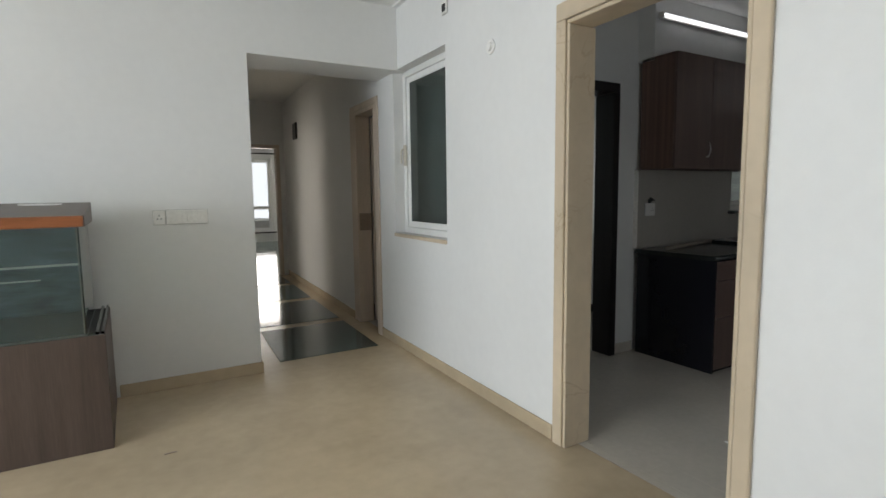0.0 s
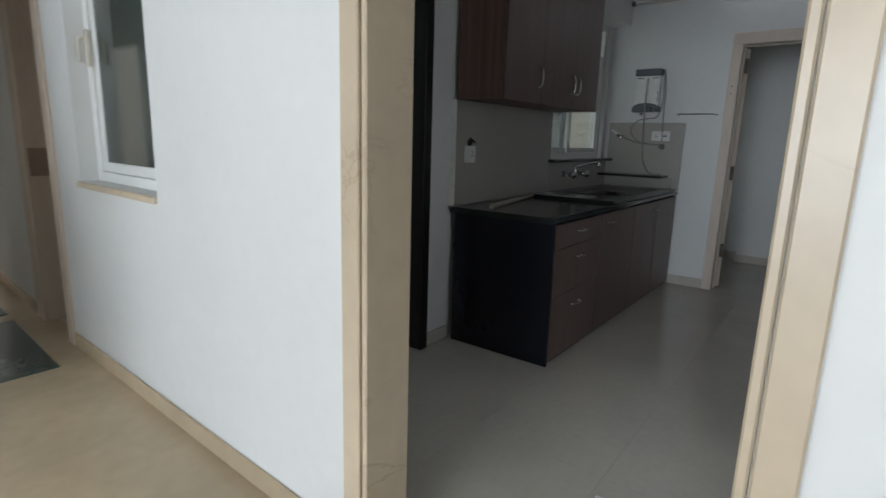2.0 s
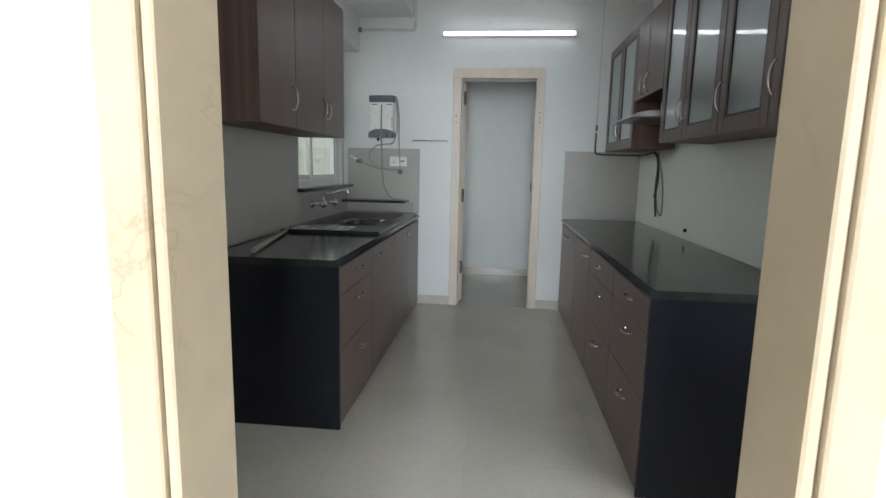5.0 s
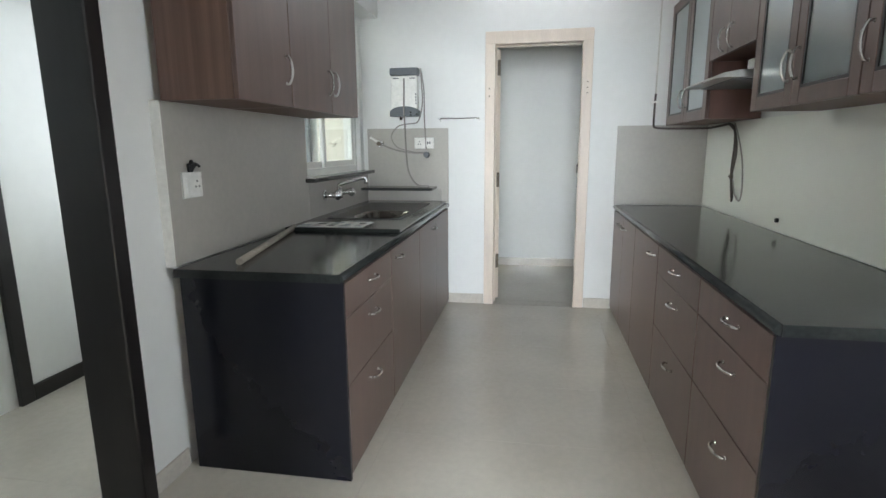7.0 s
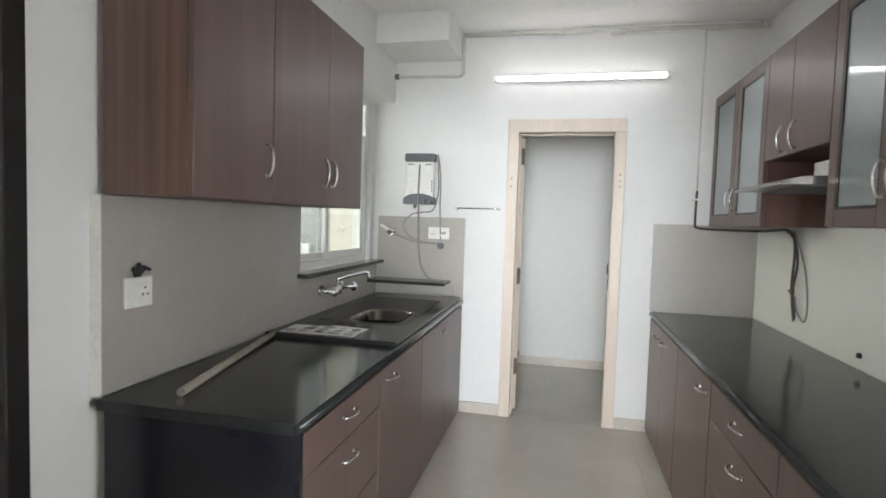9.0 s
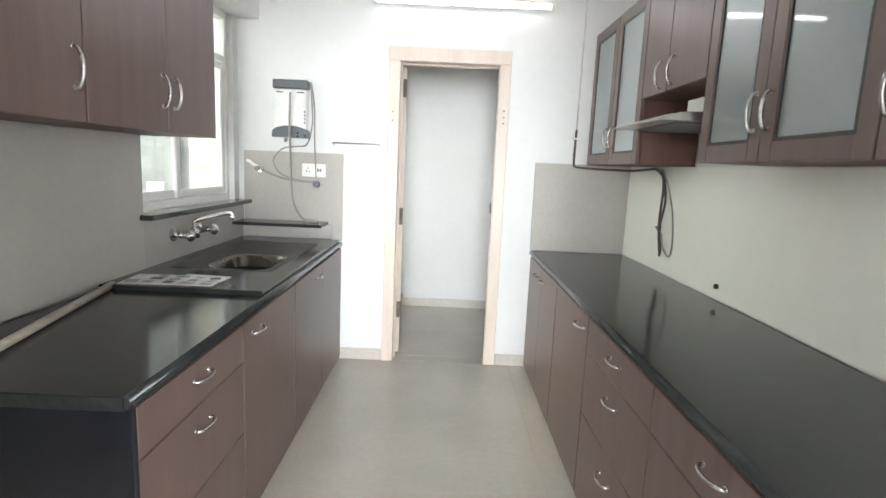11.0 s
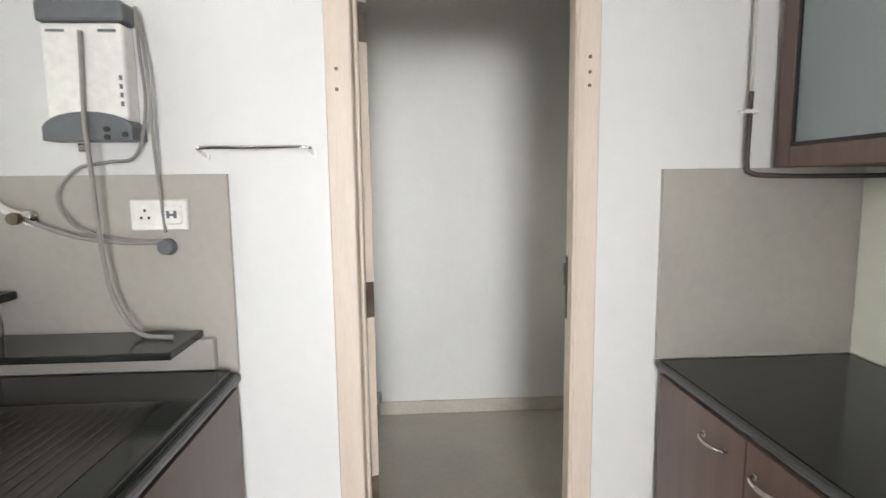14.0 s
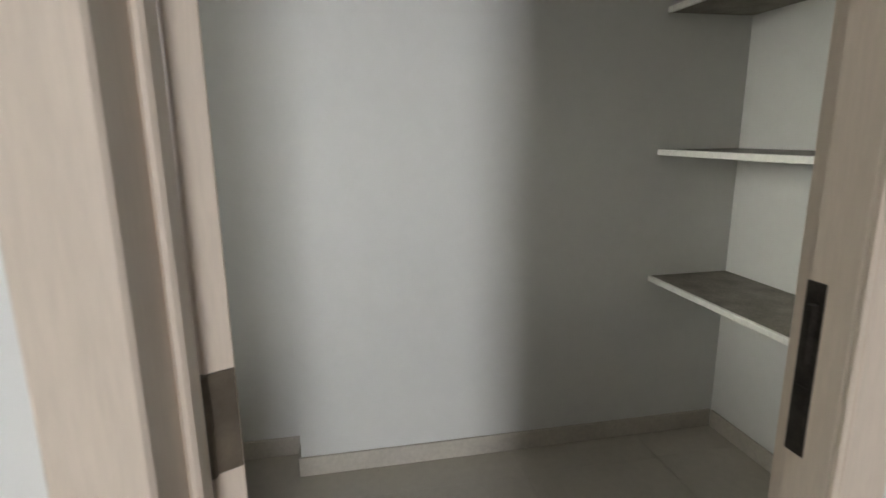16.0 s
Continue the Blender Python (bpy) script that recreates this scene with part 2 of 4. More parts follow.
def tube(bm, pts, r, sides=10):
    """A round bar along a line of points."""
    pts = [Vector(p) for p in pts]
    rings = []
    up = None
    for i, p in enumerate(pts):
        d = (pts[min(i + 1, len(pts) - 1)] - pts[max(i - 1, 0)]).normalized()
        if up is None:
            up = d.orthogonal().normalized()
        up = (up - d * up.dot(d)).normalized()
        side = d.cross(up)
        rings.append([bm.verts.new(p + r * (math.cos(a) * up + math.sin(a) * side)) for a in [2 * math.pi * k / sides for k in range(sides)]])
    for a, b in zip(rings, rings[1:]):
        for k in range(sides):
            f = bm.faces.new((a[k], a[(k + 1) % sides], b[(k + 1) % sides], b[k]))
            f.smooth = True
    bm.faces.new(rings[0][::-1])
    bm.faces.new(rings[-1])
    return bm


def curve_pts(pts, steps=8):
    """Points of a smooth line through pts."""
    pts = [Vector(p) for p in pts]
    out = []
    for i in range(len(pts) - 1):
        p0, p1, p2, p3 = pts[max(i - 1, 0)], pts[i], pts[i + 1], pts[min(i + 2, len(pts) - 1)]
        for s in range(steps):
            t = s / steps
            out.append(0.5 * (2 * p1 + (p2 - p0) * t + (2 * p0 - 5 * p1 + 4 * p2 - p3) * t * t + (3 * p1 - p0 - 3 * p2 + p3) * t ** 3))
    out.append(pts[-1])
    return out


def disc(bm, centre, axis, r, depth, sides=20, r2=None):
    """A round plug or knob along an axis."""
    c, a = Vector(centre), Vector(axis).normalized()
    u = a.orthogonal().normalized()
    w = a.cross(u)
    rings = []
    for d, rr in ((0, r), (depth, r if r2 is None else r2)):
        rings.append([bm.verts.new(c + a * d + rr * (math.cos(2 * math.pi * k / sides) * u + math.sin(2 * math.pi * k / sides) * w)) for k in range(sides)])
    for k in range(sides):
        f = bm.faces.new((rings[0][k], rings[0][(k + 1) % sides], rings[1][(k + 1) % sides], rings[1][k]))
        f.smooth = True
    bm.faces.new(rings[0][::-1])
    bm.faces.new(rings[1])
    return bm


OBLIQUE = [""]


def settle(bm):
    """The wall between living room and kitchen, and the corridor along it, stand a little out of square."""
    if OBLIQUE[0] == "wall":
        for v in bm.verts:
            v.co.x += 0.042 * (min(v.co.y, 6.1) - 3.4) + 0.060 * max(0.0, v.co.y - 6.1)
    if OBLIQUE[0] == "corridor":
        for v in bm.verts:
            v.co.x += 0.060 * min(max(v.co.y - 5.6, 0.0), 5.0)
    return bm


def finish(name, bm, mat):
    bmesh.ops.recalc_face_normals(bm, faces=bm.faces)
    me = bpy.data.meshes.new(name)
    bm.to_mesh(me)
    bm.free()
    me.materials.append(mat)
    return new(name, me)


def thing(name, base, label, category, group="", kind=""):
    ob = new(name)
    ob.location = base
    ob.empty_display_size = 0.05
    return tagged(ob, label, category, group, kind)


def origin_of(ob):
    p = Vector((0, 0, 0))
    while ob is not None:
        p = p + ob.location
        ob = ob.parent
    return p


def part(name, bm, mat, parent, label=""):
    """One mesh under a thing or a part; coordinates are the world's."""
    base = origin_of(parent)
    settle(bm)
    bmesh.ops.translate(bm, verts=bm.verts, vec=-base)
    ob = finish(name, bm, mat)
    ob.parent = parent
    return tagged(ob, label)


def solo(name, bm, mat, label, category, group="", kind=""):
    """A thing that is one mesh, with its origin at its base."""
    settle(bm)
    xs = [v.co for v in bm.verts]
    lo = [min(c[i] for c in xs) for i in range(3)]
    hi = [max(c[i] for c in xs) for i in range(3)]
    base = Vector(((lo[0] + hi[0]) / 2, (lo[1] + hi[1]) / 2, lo[2]))
    bmesh.ops.translate(bm, verts=bm.verts, vec=-base)
    ob = finish(name, bm, mat)
    ob.location = base
    return tagged(ob, label, category, group, kind)


def setting(name, bm, mat, label, category=""):
    ob = finish(name, settle(bm), mat)
    return tagged(ob, label, category, "", "structure")


# ---------------------------------------------------------------- the plan
KX0, KX1 = 2.722, 2.858            # wall between living room and kitchen
DY0, DY1, DTOP = 2.383, 3.28, 2.18   # clear opening of the kitchen doorway
EX0, EX1 = 7.02, 7.14            # end wall of the kitchen
LY = 4.29                        # left wall of the kitchen
RY = 1.507                       # right wall of the kitchen
CEILZ = 2.90
WLY = 5.42                       # living-room wall with the switches
CX = 1.595                       # corridor's left edge
SX = 8.61                        # back wall of the store

# floors and ceilings
setting("floor_living", boxes((-4.0, -3.5, -0.12, KX0 + 0.08, DY0, 0), (-4.0, DY0, -0.12, KX0 + 0.08, DY1, 0), (-4.0, DY1, -0.12, KX0 + 0.08, WLY, 0)), MARBLE, "polished beige marble floor with faint clouding", "floor")
OBLIQUE[0] = "corridor"
setting("floor_corridor", boxes((CX - 0.02, WLY, -0.12, 2.86, 10.4, 0)), MARBLE, "beige marble corridor floor with dark panels", "floor")
OBLIQUE[0] = ""
setting("floor_bedroom", boxes((-0.5, 10.4, -0.12, 4.6, 17.3, 0.0)), GREEN, "dark glossy bedroom floor reflecting the window", "floor")
setting("floor_kitchen", boxes((KX0 + 0.08, DY0, -0.12, KX1, DY1, -0.004), (KX1 - 0.09, RY - 0.2, -0.12, 9.0, LY, -0.004), (KX1, LY, -0.12, 5.8, 5.7, -0.004), (EX1, LY, -0.12, 9.0, 4.6, -0.004)), GROUT, "floor bed with grout between the tiles", "floor")
setting("ceiling_living", boxes((-4.2, -3.7, CEILZ, KX1, WLY + 0.12, CEILZ + 0.15)), CEIL, "white painted ceiling", "ceiling")
setting("ceiling_corridor", boxes((CX - 2.4, WLY + 0.12, CEILZ, 4.8, 17.5, CEILZ + 0.15)), CEIL, "white painted corridor ceiling", "ceiling")
setting("ceiling_kitchen", boxes((KX1 - 0.10, RY - 0.2, CEILZ - 0.01, 9.2, WLY + 0.12, CEILZ + 0.15)), CEIL, "white painted kitchen ceiling", "ceiling")

# wall between living room and kitchen, with doorway, window and corridor door
OBLIQUE[0] = "wall"
setting("wall_kitchen_side", boxes(
    (KX0, -3.5, 0, KX1, DY0 - 0.02, CEILZ), (KX0, DY0 - 0.02, DTOP + 0.02, KX1, DY1 + 0.02, CEILZ), (KX0, DY1 + 0.02, 0, KX1, 4.58, CEILZ),
    (KX0, 4.58, 0, KX1, 5.52, 1.018), (KX0, 4.58, 2.40, KX1, 5.52, CEILZ), (KX0, 5.52, 0, KX1, 5.93, CEILZ),
    (KX0, 5.93, 2.20, KX1, 6.70, CEILZ), (KX0, 6.70, 0, KX1, 10.4, CEILZ)), PAINT, "white painted wall with doorway and window opening", "wall")
OBLIQUE[0] = ""
setting("wall_switches", boxes((-4.0, WLY, 0, CX, WLY + 0.14, CEILZ), (CX, WLY, 2.39, KX0 + 0.15, WLY + 0.48, CEILZ)), PAINT, "white painted wall with a beam over the corridor", "wall")
OBLIQUE[0] = "corridor"
setting("wall_corridor", boxes((CX - 0.12, WLY + 0.14, 0, CX, 8.25, CEILZ), (CX - 0.12, 8.25, 2.15, CX, 9.2, CEILZ), (CX - 0.12, 9.2, 0, CX, 10.4, CEILZ)), PAINT, "white painted corridor wall", "wall")
setting("wall_corridor_end", boxes((CX - 0.12, 10.4, 0, 1.75, 10.52, CEILZ), (1.75, 10.4, 2.19, 2.72, 10.52, CEILZ), (2.72, 10.4, 0, 4.6, 10.52, CEILZ), (-0.5, 10.4, 0, CX - 0.12, 10.52, CEILZ)), PAINT, "white painted wall with bedroom doorway", "wall")
setting("wall_bedroom", boxes((-0.62, 10.52, 0, -0.5, 17.42, CEILZ), (4.6, 10.4, 0, 4.72, 17.42, CEILZ), (-0.5, 17.3, 0, 2.88, 17.42, CEILZ), (2.88, 17.3, 0, 4.14, 17.42, 0.30), (2.88, 17.3, 2.42, 4.14, 17.42, CEILZ), (4.14, 17.3, 0, 4.6, 17.42, CEILZ)), PAINT, "white painted bedroom walls", "wall")
setting("wall_side_room", boxes((-0.9, 7.9, 0, CX - 0.12, 8.0, CEILZ), (-0.9, 9.5, 0, CX - 0.12, 9.6, CEILZ), (-1.0, 7.9, 0, -0.9, 8.05, CEILZ), (-1.0, 9.45, 0, -0.9, 9.6, CEILZ), (-1.0, 8.05, 0, -0.9, 9.45, 0.6), (-1.0, 8.05, 2.2, -0.9, 9.45, CEILZ)), PAINT, "white painted side room", "wall")
setting("floor_side_room", boxes((-1.0, 7.9, -0.12, CX, 9.6, -0.001)), MARBLE, "beige marble floor", "floor")
OBLIQUE[0] = ""
setting("wall_living_back", boxes((-4.2, -3.7, 0, KX1, -3.5, CEILZ)), PAINT, "white painted wall", "wall")
setting("wall_balcony", boxes((-4.2, -3.5, 0, -4.0, 0.65, CEILZ), (-4.2, 0.65, 2.5, -4.0, 4.35, CEILZ), (-4.2, 4.35, 0, -4.0, WLY + 0.14, CEILZ)), PAINT, "white painted wall with balcony opening", "wall")

# kitchen walls
setting("wall_kitchen_left", boxes(
    (KX1, LY, 0, 3.24, LY + 0.15, CEILZ), (3.24, LY, 2.21, 4.20, LY + 0.15, CEILZ), (4.20, LY, 0, 5.74, LY + 0.15, CEILZ),
    (5.74, LY, 0, 6.935, LY + 0.15, 1.160), (5.74, LY, 2.385, 6.935, LY + 0.15, CEILZ), (6.935, LY, 0, EX1, LY + 0.15, CEILZ),
    (4.43, 4.135, 2.385, EX0, LY, CEILZ)), PAINT, "white painted kitchen wall with a beam over the window", "wall")
# The opening near the entry is out of view, added for the side fill.
setting("wall_kitchen_right", boxes((KX1 - 0.12, RY - 0.15, 0, 3.02, RY, CEILZ), (3.02, RY - 0.15, 0, 3.88, RY, 0.9), (3.02, RY - 0.15, 2.2, 3.88, RY, CEILZ), (3.88, RY - 0.15, 0, EX1, RY, CEILZ)), PAINT, "white painted kitchen wall", "wall")
setting("wall_kitchen_end", boxes((EX0, RY, 0, EX1, 2.408, CEILZ), (EX0, 2.408, 2.21, EX1, 3.21, CEILZ), (EX0, 3.21, 0, EX1, LY, CEILZ)), PAINT, "white painted end wall with store doorway", "wall")
setting("wall_utility", boxes((KX1, 5.53, 0, 5.7, 5.68, CEILZ), (5.58, LY + 0.15, 0, 5.7, 4.60, CEILZ), (5.58, 5.45, 0, 5.7, 5.53, CEILZ), (5.58, 4.60, 0, 5.7, 5.45, 0.9), (5.58, 4.60, 2.2, 5.7, 5.45, CEILZ)), PAINT, "white painted utility-room walls", "wall")
setting("wall_store", boxes((SX, 1.30, 0, SX + 0.12, 3.215, CEILZ), (8.78, 3.215, 0, 8.9, 4.4, CEILZ), (SX + 0.12, 3.10, 0, 8.9, 3.215, CEILZ), (EX1, 1.16, 0, SX + 0.12, 1.30, CEILZ), (EX1, 4.2, 0, 7.75, 4.4, CEILZ), (8.65, 4.2, 0, 8.78, 4.4, CEILZ), (7.75, 4.2, 0, 8.65, 4.4, 1.0), (7.75, 4.2, 2.3, 8.65, 4.4, CEILZ), (EX0, 1.16, 0, EX1, RY - 0.15, CEILZ)), PAINT, "white painted store-room walls", "wall")

# boxed duct at the ceiling
solo("duct_box", boxes((6.55, 3.62, 2.69, EX0, 4.135, CEILZ - 0.01), bev=0.004), PAINT, "white boxed-in duct under the kitchen ceiling", "duct box", kind="structure")

# ---------------------------------------------------------------- doors, frames and windows
def door_frame(name, label, mat, rows, names):
    f = thing(name, (sum(r[0] for r in rows) / len(rows), sum(r[1] for r in rows) / len(rows), 0), label, "door frame", kind="structure")
    for nm, r in zip(names, rows):
        part(nm, boxes(r, bev=0.004), mat, f)
    return f


# kitchen doorway: marble lining with a casing strip on the living-room face
OBLIQUE[0] = "wall"
door_frame("door_1", "beige veined marble lining round the open kitchen doorway", CASING, [
    (KX0 - 0.016, DY1, 0, KX1 + 0.030, DY1 + 0.02, DTOP), (KX0 - 0.016, DY0 - 0.02, 0, KX1 + 0.012, DY0, DTOP), (KX0 - 0.016, DY0 - 0.02, DTOP, KX1 + 0.012, DY1 + 0.02, DTOP + 0.02),
    (KX0 - 0.024, DY1 + 0.023, 0, KX0 - 0.001, DY1 + 0.094, DTOP + 0.023), (KX0 - 0.024, DY0 - 0.088, 0, KX0 - 0.001, DY0 - 0.023, DTOP + 0.023), (KX0 - 0.024, DY0 - 0.088, DTOP + 0.024, KX0 - 0.001, DY1 + 0.094, DTOP + 0.11),
    (KX1 + 0.001, DY1 + 0.023, 0, KX1 + 0.02, DY1 + 0.11, DTOP + 0.11), (KX1 + 0.001, DY0 - 0.11, 0, KX1 + 0.02, DY0 - 0.023, DTOP + 0.11)],
    ["jamb", "jamb", "lintel", "casing", "casing", "casing_head", "casing", "casing"])

# corridor door
cd = door_frame("door_2", "cream frame of a door standing open off the corridor", LEAF, [
    (KX0 - 0.018, 6.50, 0, KX1, 6.56, 2.16), (KX0 - 0.018, 5.93, 0, KX1, 5.98, 2.16), (KX0 - 0.018, 5.93, 2.16, KX1, 6.56, 2.20),
    (KX0 - 0.018, 6.561, 0, KX0 - 0.001, 6.69, 2.26), (KX0 - 0.018, 5.88, 0, KX0 - 0.001, 5.929, 2.26), (KX0 - 0.018, 5.93, 2.201, KX0 - 0.001, 6.56, 2.26)],
    ["jamb", "jamb", "lintel", "casing", "casing", "casing_head"])
part("door_leaf", boxes((KX1 + 0.01, 6.455, 0.01, 3.62, 6.495, 2.14), bev=0.002), LEAF, cd, "cream laminate door leaf standing open")
part("door_band", boxes((KX0, 6.494, 0.98, KX1, 6.4995, 1.16)), BAND, cd, "brown band across the door")
OBLIQUE[0] = ""
setting("wall_bathroom", boxes((KX1 + 0.05, 5.69, 0, 4.3, 5.80, CEILZ), (4.3, 5.69, 0, 4.4, 7.4, CEILZ), (KX1 + 0.13, 7.3, 0, 4.3, 7.4, CEILZ)), PAINT, "white walls of an unlit room", "wall")
setting("floor_bathroom", boxes((KX0, 5.69, -0.12, 4.4, 7.4, -0.003)), FLOORTILE, "grey tiled floor", "floor")

# bedroom doorway
OBLIQUE[0] = "corridor"
door_frame("door_3", "cream frame of the open bedroom doorway", LEAF, [
    (2.66, 10.37, 0, 2.72, 10.53, 2.13), (1.75, 10.37, 0, 1.81, 10.53, 2.13), (1.75, 10.37, 2.13, 2.72, 10.53, 2.19)], ["jamb", "jamb", "lintel"])
OBLIQUE[0] = ""

# store doorway with its leaf open into the store
sd = door_frame("door_4", "pinkish cream painted frame of the store doorway", DOORPAINT, [
    (7.0, 3.165, 0, 7.15, 3.245, 2.15), (7.0, 2.405, 0, 7.063, 2.487, 2.15), (7.0, 2.405, 2.15, 7.15, 3.245, 2.245),
    (7.075, 3.152, 0, 7.118, 3.1645, 2.138), (7.0635, 2.405, 0, 7.15, 2.415, 2.15), (6.9965, 2.474, 0, 6.9998, 2.4865, 2.15), (7.075, 2.4875, 2.138, 7.118, 3.1645, 2.1495)],
    ["jamb", "jamb", "lintel", "stop", "rebate", "bead", "stop"])
SWING = Matrix.Translation((7.158, 3.163, 0)) @ pose(0, 0, 0, 0, 0, 117) @ Matrix.Translation((-7.158, -3.163, 0))


def swung(bm):
    bmesh.ops.transform(bm, verts=bm.verts, matrix=SWING)
    return bm


leaf = part("door_leaf", swung(boxes((7.120, 2.50, 0.012, 7.156, 3.160, 2.135), bev=0.002)), DOORPAINT, sd, "cream door leaf standing open into the store")
for hz in (0.29, 1.005, 1.93):
    hb = swung(boxes((7.122, 3.1602, hz, 7.156, 3.1625, hz + 0.125)))
    box(hb, 7.119, 3.1625, hz, 7.152, 3.1648, hz + 0.125)
    tube(hb, [(7.158, 3.163, hz), (7.158, 3.163, hz + 0.125)], 0.0065)
    part("hinge", hb, RUST, leaf, "tarnished steel butt hinge")
sp = boxes((7.037, 2.484, 1.015, 7.0615, 2.4885, 1.225))
box(sp, 7.041, 2.4886, 1.05, 7.058, 2.4896, 1.10)
box(sp, 7.043, 2.4886, 1.13, 7.051, 2.497, 1.20)
part("strike_plate", sp, DARKMETAL, sd, "tarnished strike plate")
for sx, sy, szs in ((6.999, 3.21, (1.75, 1.81)), (6.999, 2.44, (1.76, 1.80, 1.845))):
    for z in szs:
        part("screw_hole", disc(bmesh.new(), (sx, sy, z), (-1, 0, 0), 0.006, 0.002, 10), RUST, sd)


def window_unit(name, label, plane, a0, a1, z0, z1, along, sashes, frame_mat, glass_mat, depth=0.06, bar=0.045, transom=None):
    """A sliding window. along 'x': lies in a plane of constant y, else of constant x. sashes: (from, to, offset)."""
    def bxx(bm, a, b, lo, hi, d0, d1, bev=0.004):
        if along == "x":
            box(bm, a, plane + d0, lo, b, plane + d1, hi, bev=bev)
        else:
            box(bm, plane + d0, a, lo, plane + d1, b, hi, bev=bev)
    w = thing(name, ((a0 + a1) / 2, plane, z0) if along == "x" else (plane, (a0 + a1) / 2, z0), label, "window", kind="structure")
    for nm, r in (("frame_side", (a0, a0 + bar, z0, z1)), ("frame_side", (a1 - bar, a1, z0, z1)), ("frame_rail", (a0 + bar, a1 - bar, z0, z0 + bar)), ("frame_rail", (a0 + bar, a1 - bar, z1 - bar, z1))):
        bm = bmesh.new()
        bxx(bm, *r, 0, depth)
        part(nm, bm, frame_mat, w)
    top = z1 - bar
    if transom:
        bm = bmesh.new()
        bxx(bm, a0 + bar, a1 - bar, transom, transom + bar, 0.002, depth - 0.002)
        part("transom", bm, frame_mat, w)
        bm = bmesh.new()
        bxx(bm, a0 + bar, a1 - bar, transom + bar, top, depth * 0.45, depth * 0.55, 0)
        g = part("pane", bm, glass_mat, w)
        g.visible_shadow = False
        top = transom
    for s0, s1, d in sashes:
        sash = bmesh.new()
        lo, hi, b = z0 + bar + 0.002, top - 0.002, bar
        bxx(sash, s0, s0 + b, lo, hi, d, d + 0.022)
        bxx(sash, s1 - b, s1, lo, hi, d, d + 0.022)
        bxx(sash, s0 + b, s1 - b, lo, lo + b, d, d + 0.022)
        bxx(sash, s0 + b, s1 - b, hi - b, hi, d, d + 0.022)
        so = part("sash", sash, frame_mat, w)
        bm = bmesh.new()
        bxx(bm, s0 + b, s1 - b, lo + b, hi - b, d + 0.008, d + 0.013, 0)
        g = part("pane", bm, glass_mat, so)
        g.visible_shadow = False
    return w


OBLIQUE[0] = "wall"
w1 = window_unit("window_1", "white framed sliding window with dark glass", KX0 + 0.09, 4.58, 5.52, 1.018, 2.40, "y", [(4.64, 5.465, 0.012)], UPVC, DARKGLASS, bar=0.05)
hb = boxes((KX0 + 0.070, 5.455, 1.60, KX0 + 0.092, 5.49, 1.78), bev=0.004)
tube(hb, curve_pts([(KX0 + 0.072, 5.472, 1.74), (KX0 + 0.05, 5.472, 1.735), (KX0 + 0.043, 5.472, 1.70), (KX0 + 0.045, 5.472, 1.62)], 5), 0.009)
part("window_handle", hb, CREAMPL, w1, "cream lever handle")
part("window_sill", boxes((KX0 - 0.02, 4.582, 0.988, KX0 + 0.095, 5.518, 1.0175), bev=0.005), CASING, w1, "beige stone sill")
OBLIQUE[0] = ""

w2 = window_unit("window_2", "white framed sliding window over the sink", 4.325, 5.74, 6.935, 1.160, 2.385, "x", [(5.79, 6.30, 0.032), (6.225, 6.885, 0.006)], UPVC, GLASS, bar=0.045, transom=2.06)
part("window_sill", boxes((5.70, 4.190, 1.133, 6.998, 4.345, 1.1595), bev=0.006, seg=2), GRANITE, w2, "black granite sill")

w3 = window_unit("window_3", "white framed bedroom window with four panes", 17.33, 3.18, 4.44, 0.30, 2.42, "x", [(3.235, 3.82, 0.006), (3.76, 4.385, 0.03)], UPVC, GLASS, bar=0.055)
part("mid_rail", boxes((3.236, 17.322, 0.95, 4.384, 17.335, 1.05), bev=0.004), UPVC, w3)
part("window_sill", boxes((3.12, 17.20, 0.26, 4.50, 17.34, 0.295), bev=0.004), GRANITE, w3, "black granite sill")

solo("curtain_rail", tube(bmesh.new(), [(1.6, 17.22, 2.56), (4.7, 17.22, 2.56)], 0.018), DARKFRAME, "dark curtain rail above the bedroom window", "curtain rail")

# dark-framed doorway from the kitchen into the utility room
uf = door_frame("door_5", "dark stained wooden frame of the utility-room doorway", DARKFRAME, [
    (4.13, LY - 0.03, 0, 4.198, LY + 0.165, 2.13), (3.242, LY - 0.03, 0, 3.31, LY + 0.165, 2.13), (3.242, LY - 0.03, 2.13, 4.198, LY + 0.165, 2.205)], ["jamb", "jamb", "lintel"])
up = thing("wall_panel", (4.98, 5.51, 0), "white panel with a dark wooden border and base", "panel")
part("panel", boxes((4.84, 5.508, 0.09, 5.50, 5.528, 2.1), bev=0.002), PAINT, up)
part("border", boxes((4.76, 5.50, 0.0, 4.838, 5.529, 2.1), bev=0.003), DARKFRAME, up)
part("base_board", boxes((4.84, 5.50, 0.0, 5.56, 5.529, 0.088), bev=0.003), DARKFRAME, up)

# ---------------------------------------------------------------- skirtings
OBLIQUE[0] = "wall"
setting("baseboard_kitchen_side", boxes((KX0 - 0.013, DY1 + 0.112, 0, KX0 - 0.001, 5.878, 0.085), (KX0 - 0.013, -3.4, 0, KX0 - 0.001, DY0 - 0.090, 0.085), (KX0 - 0.013, 6.692, 0, KX0 - 0.001, 10.36, 0.085), bev=0.003), MARBLE, "beige marble skirting", "skirting")
OBLIQUE[0] = ""
setting("baseboard_living", boxes((0.66, WLY - 0.014, 0, CX + 0.012, WLY - 0.001, 0.085), (-3.9, WLY - 0.014, 0, -0.63, WLY - 0.001, 0.085), bev=0.003), MARBLE, "beige marble skirting", "skirting")
